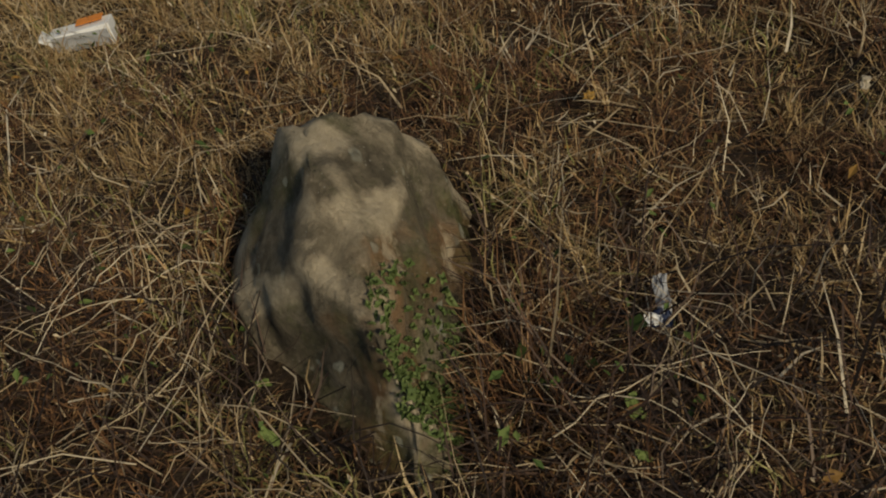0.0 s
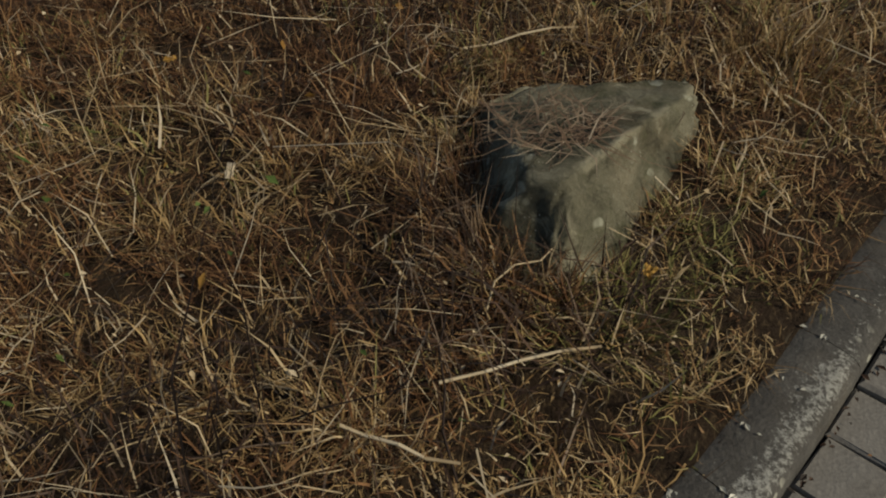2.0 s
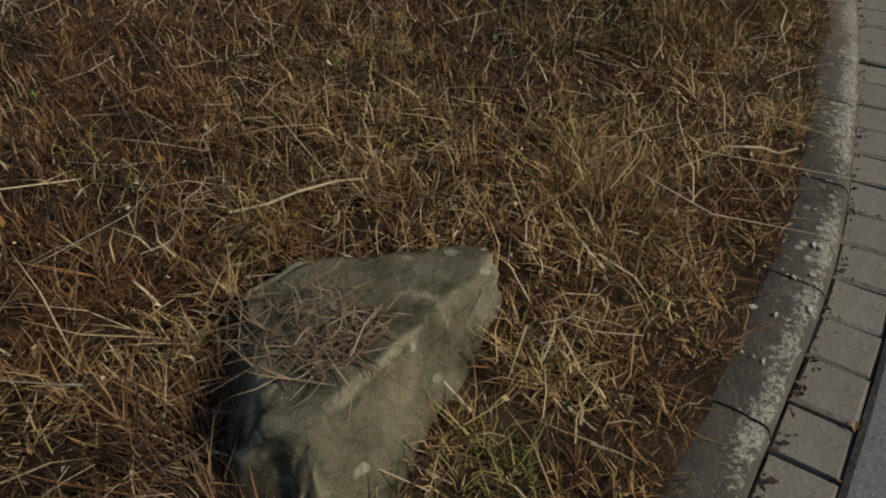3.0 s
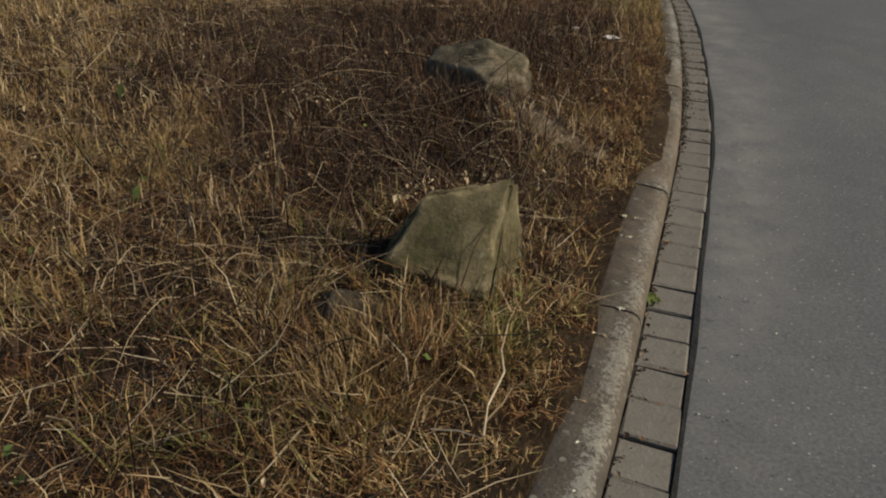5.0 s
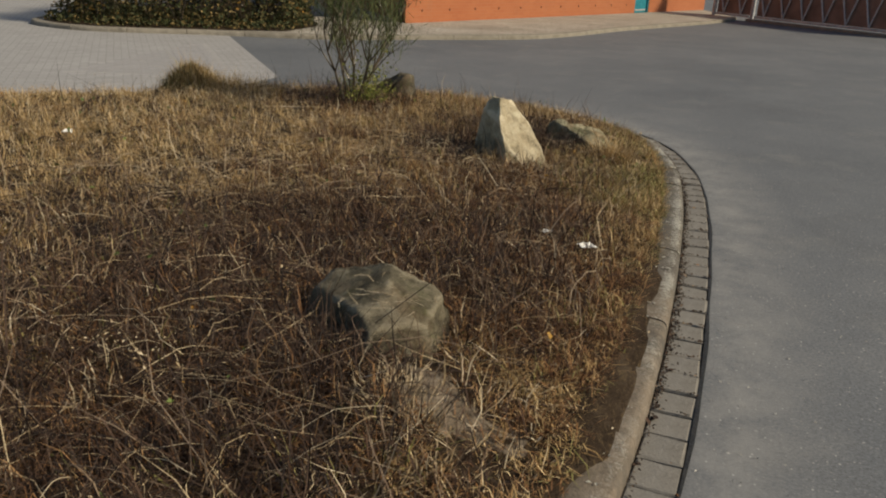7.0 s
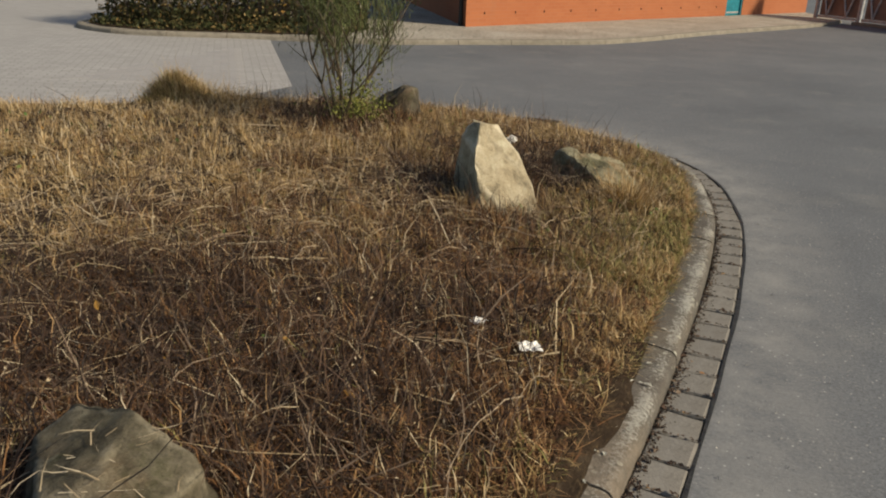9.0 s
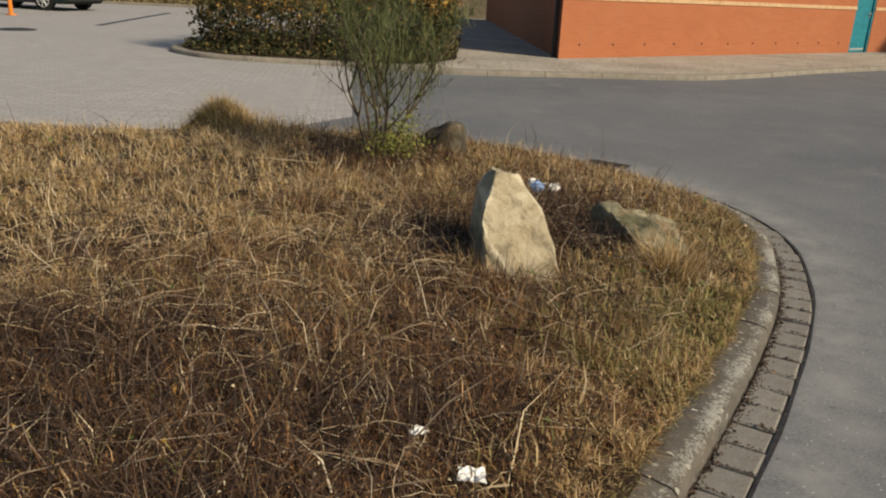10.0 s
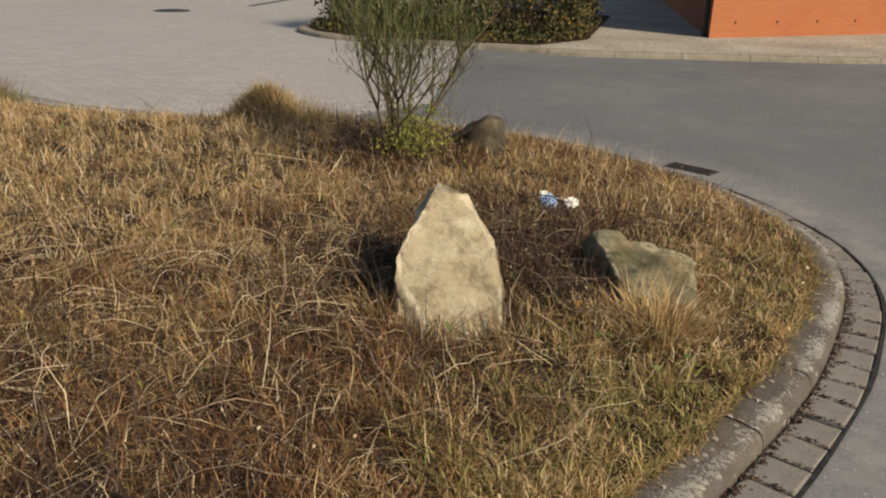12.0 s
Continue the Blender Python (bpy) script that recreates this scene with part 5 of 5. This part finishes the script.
for q in range(6):
    a = q * 2.3 + 2.6 + RNG.normal(0, 0.3)
    lean_ = 0.08 + 0.11 * q
    bm = bmesh.new()
    grow_stem(bm, Vector((0.04 * math.cos(a), 0.04 * math.sin(a), -0.05)), Vector((lean_ * math.cos(a), lean_ * math.sin(a), 1)).normalized(), RNG.uniform(0.8, 1.12) * (1 - 0.5 * lean_), 0.016, 0)
    part("stem", bm, BARK, shrub, "dark forked stem")
pts_ = [(t, l, w_) for t, l, w_ in tips if l > 0 or t.z > 0.35]
base = np.array([pts_[i][0] for i in RNG.randint(0, len(pts_), 14000)]) + RNG.normal(0, 0.04, (14000, 3)) + np.array(shrub.location)
keep = RNG.rand(14000) < np.clip(0.16 + 0.55 * (base[:, 2] - 0.45), 0.10, 0.7)
base = base[keep]
n = len(base)
tw = blades("foliage", base[:, 0], base[:, 1], sized(n, 0.095, 0.4), sized(n, 0.0042, 0.3), np.abs(RNG.normal(42, 30, n)), BROOM, "", "", bend=0.3, z=base[:, 2])
tw.parent, tw.matrix_parent_inverse = shrub, shrub.matrix_basis.inverted()
tagged(tw, "thin green broom twigs")
cloud = np.stack([RNG.normal(-0.44, 0.12, 1800), RNG.normal(10.98, 0.12, 1800), 0.24 + np.abs(RNG.normal(0.08, 0.14, 1800))], 1)
fl = foliage("leaves", cloud, sized(1800, 0.009, 0.3), FRESH, shrub, "small yellow-green leaves low in the shrub")
fl.matrix_parent_inverse = shrub.matrix_basis.inverted()


# ---------- cars and the far side of the yard ----------
TYRE = plain("tyre_rubber", (0.018, 0.018, 0.018), 0.85)
ALLOY = plain("alloy_rim", (0.55, 0.55, 0.56), 0.3, 0.9, 0.1)
GLASS = plain("car_glass", (0.015, 0.018, 0.02), 0.06, 0.0, 0.05)
LAMP = plain("lamp_glass", (0.6, 0.6, 0.58), 0.1, 0.2, 0.1)
PLATE = plain("number_plate", (0.75, 0.75, 0.72), 0.5)
BLACK = plain("black_plastic", (0.02, 0.02, 0.02), 0.6)
PROFILE = [(-2.12, 0.30), (-2.18, 0.62), (-2.10, 0.92), (-1.95, 1.02), (-1.45, 1.50), (0.20, 1.54), (0.95, 1.06), (1.95, 0.92), (2.14, 0.72), (2.16, 0.34), (2.05, 0.22), (-2.0, 0.22)]


def car(name, paint, label, m):
    """A parked car, its nose along +x, on the ground."""
    thing = empty(name)
    thing.matrix_basis = m
    bm = bmesh.new()
    rows = []
    for y, tuck in ((-0.88, 0.04), (-0.80, 0.0), (0.80, 0.0), (0.88, 0.04)):
        rows.append([bm.verts.new((px * (1 - tuck * 0.6), y * (1 - 0.16 * max(0, (pz - 0.95)) / 0.6), pz - (tuck if pz > 0.5 else -tuck))) for px, pz in PROFILE])
    n = len(PROFILE)
    for a, b in zip(rows, rows[1:]):
        for q in range(n):
            bm.faces.new((a[q], a[(q + 1) % n], b[(q + 1) % n], b[q]))
    bm.faces.new(rows[0][::-1]), bm.faces.new(rows[-1])
    bmesh.ops.recalc_face_normals(bm, faces=bm.faces[:])
    part("body", bm, paint, thing)
    for sy in (-1, 1):
        part("window", boxed((1.75, 0.02, 0.36), pose(-0.35, sy * 0.80, 1.22, sy * 13, 0, 0), 0.008), GLASS, thing, "dark side window")
        part("sill", boxed((2.3, 0.06, 0.13), pose(0, sy * 0.87, 0.28), 0.02), BLACK, thing)
        part("headlight", boxed((0.22, 0.34, 0.14), pose(2.02, sy * 0.62, 0.76), 0.03), LAMP, thing, "clear headlight")
        part("mirror", boxed((0.12, 0.2, 0.13), pose(0.62, sy * 0.98, 1.06), 0.03), paint, thing)
        for wx in (-1.33, 1.33):
            bm = bmesh.new()
            bmesh.ops.create_cone(bm, cap_ends=True, segments=36, radius1=0.36, radius2=0.36, depth=0.05, matrix=pose(wx, sy * 0.872, 0.37, 90, 0, 0))
            part("wheel_arch", bm, BLACK, thing)
            bm = bmesh.new()
            bmesh.ops.create_cone(bm, cap_ends=True, segments=32, radius1=0.325, radius2=0.325, depth=0.21, matrix=pose(wx, sy * 0.80, 0.325, 90, 0, 0))
            bmesh.ops.bevel(bm, geom=[e_ for e_ in bm.edges if len(e_.link_faces) == 2 and any(len(f.verts) > 4 for f in e_.link_faces)], offset=0.03, segments=2, affect="EDGES")
            tyre = part("wheel", bm, TYRE, thing)
            bm = bmesh.new()
            for s_ in range(7):
                a = s_ * 2 * math.pi / 7
                rod(bm, (wx, sy * 0.915, 0.325), (wx + 0.21 * math.cos(a), sy * 0.91, 0.325 + 0.21 * math.sin(a)), 0.03, 0.022, 5)
            bmesh.ops.create_cone(bm, cap_ends=True, segments=20, radius1=0.05, radius2=0.05, depth=0.03, matrix=pose(wx, sy * 0.92, 0.325, 90, 0, 0))
            for s_ in range(24):
                a, b = s_ * math.pi / 12, (s_ + 1) * math.pi / 12
                rod(bm, (wx + 0.215 * math.cos(a), sy * 0.908, 0.325 + 0.215 * math.sin(a)), (wx + 0.215 * math.cos(b), sy * 0.908, 0.325 + 0.215 * math.sin(b)), 0.014, None, 4)
            part("rim", bm, ALLOY, tyre, "spoked alloy rim")
    part("bumper", boxed((0.16, 1.6, 0.2), pose(2.12, 0, 0.40), 0.04), BLACK, thing)
    part("bumper", boxed((0.16, 1.6, 0.2), pose(-2.13, 0, 0.42), 0.04), BLACK, thing)
    part("grille", boxed((0.05, 0.9, 0.14), pose(2.145, 0, 0.62), 0.02), BLACK, thing)
    part("number_plate", boxed((0.012, 0.52, 0.11), pose(2.21, 0, 0.46), 0.003), PLATE, thing, "white number plate")
    part("windscreen", boxed((0.75, 1.3, 0.02), pose(0.60, 0, 1.33, 0, 33, 0), 0.006), GLASS, thing)
    return tagged(thing, label, "car", "cars parked in the yard")


car("parked_car", plain("dark_green_paint", (0.012, 0.022, 0.02), 0.18, 0.0, 0.1), "dark green car parked on the block paving", pose(-20.95, 24.65, 0.0, 0, 0, 8))
car("parked_car", plain("dark_blue_paint", (0.018, 0.022, 0.05), 0.2, 0.0, 0.1), "dark blue car parked beside the orange post", pose(-20.9, 20.2, 0.0, 0, 0, 6))
post = tagged(empty("marker_post", -17.9, 21.55, 0.0), "short orange plastic marker post in the yard", "bollard")
ORANGE = plain("orange_plastic", (0.62, 0.20, 0.03), 0.5)
part("shaft", rod(bmesh.new(), (0, 0, 0.03), (0, 0, 0.40), 0.06, 0.055, 16), ORANGE, post)
part("cap", rod(bmesh.new(), (0, 0, 0.40), (0, 0, 0.44), 0.058, 0.03, 16), ORANGE, post)
part("foot", boxed((0.2, 0.2, 0.04), pose(0, 0, 0.02), 0.008), ORANGE, post)

IRON = plain("cast_iron", (0.06, 0.058, 0.055), 0.6, 0.5, 0.3, 40)
cover = tagged(empty("manhole_cover", -13.6, 18.3, 0.006), "round dark iron manhole cover in the paving", "manhole cover")
bm = bmesh.new()
bmesh.ops.create_cone(bm, cap_ends=True, segments=32, radius1=0.40, radius2=0.39, depth=0.012, matrix=pose(0, 0, 0.006))
part("frame", bm, IRON, cover)
bm = bmesh.new()
bmesh.ops.create_cone(bm, cap_ends=True, segments=32, radius1=0.33, radius2=0.32, depth=0.012, matrix=pose(0, 0, 0.014))
part("lid", bm, IRON, cover)
for q in range(5):
    part("rib", boxed((0.5 - abs(q - 2) * 0.09, 0.03, 0.008), pose(0, (q - 2) * 0.1, 0.022), 0.002), IRON, cover)
drain = tagged(empty("drain_grate", 0.76, 12.68, 0.0, -6), "dark iron drain grate set in the road beside the kerb", "drain")
part("frame", boxed((0.36, 0.16, 0.012), pose(0, 0, 0.0), 0.003), IRON, drain)
for q in range(3):
    part("bar", boxed((0.32, 0.026, 0.01), pose(0, (q - 1) * 0.046, 0.008), 0.003), IRON, drain)
a, b = Vector((-13.9, 20.8, 0)), Vector((-17.4, 27.0, 0))
channel = boxed(((b - a).length, 0.16, 0.012), pose(0, 0, 0.006))
ch = tagged(part("drain_channel", channel, IRON), "dark drainage channel across the block paving", "drain", kind="structure")
ch.matrix_basis = pose((a.x + b.x) / 2, (a.y + b.y) / 2, 0.0, 0, 0, math.degrees(math.atan2(b.y - a.y, b.x - a.x)))

# border of dry planting and a pale fence wall at the yard's far side
OCHRE = herb("ochre_hedge_leaves", [(0.0, (0.10, 0.085, 0.035)), (0.5, (0.20, 0.16, 0.07)), (1.0, (0.34, 0.27, 0.13))])
border = tagged(part("border_kerb", boxed((16.0, 0.16, 0.1), pose(0, 0, 0.05), 0.02), KERB_FAR), "pale kerb at the far side of the yard", "kerb", kind="structure")
border.matrix_basis = pose(-20.0, 31.0, 0.0, 0, 0, 24)
fence = tagged(part("boundary_wall", boxed((30.0, 0.25, 1.8), pose(0, 0, 0.9), 0.02), concrete("boundary_render", (0.17, 0.14, 0.10), 0.3, 0.0)), "weathered beige boundary wall behind dry planting", "wall", kind="structure")
fence.matrix_basis = pose(-22.0, 33.0, 0.0, 0, 0, 24)
planting = tagged(empty("border_planting"), "low ochre dry planting before the boundary wall", "planting")
q = RNG.uniform(-8, 8, 5200)
w = RNG.uniform(0.2, 1.3, 5200)
c24, s24 = math.cos(radians(24)), math.sin(radians(24))
foliage("leaves", np.stack([-20.0 + q * c24 - w * s24, 31.0 + q * s24 + w * c24, RNG.uniform(0.02, 0.5, 5200) * (1 + 0.4 * waves(q, w, 61, 2.0))], 1), sized(5200, 0.06, 0.3), OCHRE, planting)

# ---------- litter and small things ----------
WHITE = plain("white_paper", (0.78, 0.77, 0.74), 0.7, 0, 0.06, 25)
GREY_FOIL = plain("grey_plastic_film", (0.33, 0.33, 0.33), 0.4, 0, 0.2, 20)
BLUE = plain("pale_blue_film", (0.34, 0.48, 0.72), 0.5, 0, 0.25, 35)
NAVY = plain("navy_film", (0.02, 0.03, 0.07), 0.4)
ORANGE_PRINT = plain("orange_print", (0.70, 0.24, 0.04), 0.5)


def crumple(size, seed, fold=0.25, flat=0.35):
    """A crumpled sheet with thickness."""
    r = random.Random(seed)
    bm = bmesh.new()
    bmesh.ops.create_grid(bm, x_segments=9, y_segments=9, size=0.5)
    sh = Vector((seed * 3.7, seed * 1.3, 0))
    for v in bm.verts:
        u = v.co.copy()
        v.co = Vector((u.x * size[0], u.y * size[1], 0)) + noise.noise_vector(u * 3.0 + sh) * fold * min(size[:2]) + Vector((0, 0, noise.noise(u * 5 + sh) * size[2] * flat + size[2] * 0.5))
    bmesh.ops.solidify(bm, geom=bm.faces[:], thickness=0.0015)
    return bm


def wad(size, seed, mat):
    """A crumpled ball of film or tissue."""
    bm = bmesh.new()
    bmesh.ops.create_icosphere(bm, subdivisions=4, radius=0.5)
    sh = Vector((seed * 2.3, seed * 1.9, seed))
    for v in bm.verts:
        u = v.co.normalized()
        r = 0.5 * (0.6 + 0.8 * abs(noise.noise(u * 3.0 + sh)) + 0.5 * abs(noise.noise(u * 7 + sh)))
        v.co = Vector((u.x * r * size[0], u.y * r * size[1], u.z * r * size[2]))
    return bm


def litter(name, x, y, size, mat, label, seed, lift=0.07, turn=0.0, tilt=0.0, category="litter"):
    ob = part(name, wad(size, seed, mat) if size[2] > 0.05 else crumple(size, seed), mat)
    ob.matrix_basis = pose(x, y, float(soil_z(x, y)) + lift, tilt, 0, turn)
    return tagged(ob, label, category)


litter("paper_scrap", 1.58, 7.66, (0.075, 0.06, 0.03), WHITE, "crumpled white paper scrap in dark stems", 3, 0.06, 20)
litter("paper_scrap", 1.37, 7.75, (0.05, 0.04, 0.025), WHITE, "small white paper scrap in dark stems", 4, 0.07, 60)
litter("plastic_wrapper", 0.785, 10.60, (0.085, 0.075, 0.07), BLUE, "crumpled pale blue plastic wrapper on the grass", 5, 0.08, 10)
litter("plastic_wrapper", 0.745, 10.615, (0.055, 0.05, 0.055), WHITE, "white torn plastic wrapper on the grass", 9, 0.10, 10)
litter("tissue", 0.87, 10.68, (0.08, 0.06, 0.055), WHITE, "crumpled white tissue on the grass", 6, 0.075, 40)
litter("paper_scrap", -1.977, 8.772, (0.06, 0.05, 0.04), WHITE, "small white paper scrap in straw", 7, 0.05)
litter("wrapper_strip", -1.075, 1.358, (0.026, 0.095, 0.02), GREY_FOIL, "long grey wrapper strip with a dark end", 8, 0.055, 40, 18)
litter("wrapper_strip", -1.05, 1.315, (0.035, 0.04, 0.02), NAVY, "dark blue end of a wrapper strip", 11, 0.045, 30)
litter("paper_scrap", -1.06, 1.298, (0.036, 0.028, 0.015), WHITE, "tiny white paper corner", 12, 0.055, 30)
for sx, sy, turn, mat_, seed, word in ((-1.045, 2.241, 110, STALK, 21, "pale bark chip on the grass"), (-0.035, 2.159, 70, AUTUMN, 23, "red-orange fallen leaf on the grass"),
                                       (-1.405, 2.639, 15, AUTUMN, 24, "yellow fallen leaf on the grass"), (-0.284, 1.549, 80, AUTUMN, 25, "orange fallen leaf on the grass"), (-1.571, 1.837, 120, AUTUMN, 26, "orange fallen leaf on the grass")):
    litter("bark_chip" if mat_ is STALK else "fallen_leaf", sx, sy, (0.06, 0.02, 0.006) if mat_ is STALK else (0.034, 0.026, 0.012), mat_, word, seed, 0.05, turn, category="leaf")
for lx, ly, s_, seed in ((-0.99, 1.12, 0.036, 31), (-1.46, 0.68, 0.033, 32), (-0.93, 1.05, 0.026, 33), (-1.55, 0.74, 0.03, 34)):
    litter("dock_leaf", lx, ly, (s_ * 0.7, s_ * 1.2, 0.012), GREEN, "broad green dock leaf among dead stems", seed, 0.06, seed * 37, 40, category="leaf")
ob = part("fallen_leaf", crumple((0.06, 0.05, 0.012), 41), GREEN)
ob.matrix_basis = pose(1.475, 4.94, 0.008, 0, 0, 30)
tagged(ob, "green fallen leaf lying on the gutter stones", "leaf")
for dx, dy, s_ in ((0.80, 2.87, 0.03), (0.05, 1.69, 0.03), (0.66, 2.86, 0.022), (0.83, 2.99, 0.018)):
    ob = part("lichen_scrap", crumple((s_ * 0.8, s_ * 0.6, 0.003), int(s_ * 999), 0.12), LICHEN)
    ob.matrix_basis = pose(dx, dy, 0.078, 0, 0, s_ * 9000)
    tagged(ob, "pale scrap lying on the kerb", "litter")

# squashed drinks carton
carton = tagged(empty("drinks_carton", -3.20, 1.29, float(soil_z(-3.20, 1.29)) + 0.04, 52), "white and grey crushed drinks carton with orange print", "carton")
carton.scale = (0.9, 0.9, 0.9)
bm = boxed((0.23, 0.085, 0.085), Matrix(), 0.006)
for v in bm.verts:
    v.co += noise.noise_vector(v.co * 14) * 0.008
    v.co.z *= 0.8 + 0.25 * v.co.x / 0.12
part("body", bm, WHITE, carton)
part("panel", boxed((0.205, 0.004, 0.06), pose(0.0, -0.0465, -0.004), 0.001), GREY_FOIL, carton, "grey side panel")
part("print", boxed((0.10, 0.05, 0.003), pose(0.04, 0.012, 0.046, 0, -5, 0), 0.001), ORANGE_PRINT, carton, "orange printed band")
part("flap", boxed((0.05, 0.08, 0.006), pose(-0.13, 0.0, 0.01, 0, 30, 0), 0.002), WHITE, carton)
# long bleached sticks
for (x0, y0), (x1, y1) in (((-0.61, 2.90), (-0.30, 3.06)), ((-0.40, 1.75), (-0.12, 1.92)), ((0.66, 3.40), (0.86, 3.415)), ((-0.55, 1.62), (-0.33, 1.60)), ((0.35, 7.9), (0.62, 8.05)), ((0.95, 4.05), (1.0, 4.45)), ((-1.15, 10.3), (-0.65, 10.36))):
    z0, z1 = float(soil_z(x0, y0)), float(soil_z(x1, y1))
    bm, p = bmesh.new(), Vector((x0, y0, z0 + 0.07))
    for q in range(1, 5):
        nxt = Vector((x0 + (x1 - x0) * q / 4 + RNG.normal(0, 0.006), y0 + (y1 - y0) * q / 4 + RNG.normal(0, 0.006), z0 + (z1 - z0) * q / 4 + 0.075 + RNG.normal(0, 0.006)))
        rod(bm, p, nxt, 0.0036, 0.003, 6)
        p = nxt
    tagged(part("dead_stalk", bm, STALK), "long bleached dead stalk lying on the grass", "stalk")


# ---------- kerb, gutter and paving stones ----------
kerb = tagged(empty("kerb"), "grey lichened concrete kerb round the grass plot", "kerb", kind="structure")
foot = rim + side * GUTTER_W
whole = len(rim) - 1
for q in range(1, whole, 3):
    at = [(q + r) % whole for r in range(4)]
    ob = new("kerbstone", kerb_piece(foot[at], side[at], KERB_W, KERB_H, KERB, 0.005, random.uniform(-0.004, 0.004)))
    ob.parent = kerb
gutter = tagged(empty("gutter"), "row of square concrete gutter stones beside the kerb", "gutter", kind="structure")


def block_mesh(lx, ly, lz, b, mat, seed):
    """A worn stone, its top at z 0."""
    r = random.Random(seed)
    bm = bmesh.new()
    top = [(-lx / 2 + b, -ly / 2 + b), (lx / 2 - b, -ly / 2 + b), (lx / 2 - b, ly / 2 - b), (-lx / 2 + b, ly / 2 - b)]
    rimz = [(-lx / 2, -ly / 2), (lx / 2, -ly / 2), (lx / 2, ly / 2), (-lx / 2, ly / 2)]
    rows = []
    for ring_, z in ((top, 0.0), (rimz, -b), (rimz, -lz)):
        rows.append([bm.verts.new((x + r.uniform(-0.004, 0.004), y + r.uniform(-0.004, 0.004), z + (r.uniform(-0.002, 0.002) if z > -lz else 0))) for x, y in ring_])
    bm.faces.new(rows[0])
    for u, v in zip(rows, rows[1:]):
        for q in range(4):
            bm.faces.new((u[q], v[q], v[(q + 1) % 4], u[(q + 1) % 4]))
    bmesh.ops.recalc_face_normals(bm, faces=bm.faces[:])
    return mesh_of(bm, "gutter_stone", mat)


blocks = [block_mesh(0.150, GUTTER_W - 0.008, 0.05, 0.007, GUTTER, q) for q in range(6)]
for q in range(len(rim) - 1):
    a, b = rim[q] + side[q] * (GUTTER_W / 2 + 0.003), rim[q + 1] + side[q + 1] * (GUTTER_W / 2 + 0.003)
    ob = new("gutter_stone", random.choice(blocks))
    ob.parent = gutter
    mid = (a + b) / 2
    ob.matrix_basis = pose(mid[0], mid[1], 0.004 + random.uniform(-0.004, 0.005), random.uniform(-1.6, 1.6), random.uniform(-1.4, 1.4),
                           math.degrees(math.atan2(b[1] - a[1], b[0] - a[0])) + random.uniform(-0.8, 0.8))

# the pavers of the yard that lie nearest the plot
paver = block_mesh(0.194, 0.094, 0.03, 0.005, PAVER, 9)
paver.name = "paver"
c31, s31 = math.cos(radians(31)), math.sin(radians(31))
laid = 0
for row in range(60, 190):
    for col in range(-40, 60):
        u, v = (col + (0.5 if row % 2 else 0.0)) * 0.2 + 0.1, row * 0.1 + 0.05
        px, py = u * c31 - v * s31, u * s31 + v * c31
        if laid < 300 and -4.6 < px and py > 12.3 and in_poly(np.array([px]), np.array([py]), [(-2.6, 12.9), (-4.9, 16.9), (-5.6, 16.0), (-4.6, 12.6)])[0]:
            ob = new("paver", paver)
            ob.parent = yard
            ob.matrix_basis = pose(px, py, 0.013 + random.uniform(-0.001, 0.0015), random.uniform(-0.4, 0.4), random.uniform(-0.4, 0.4), 31 + random.uniform(-0.3, 0.3))
            laid += 1
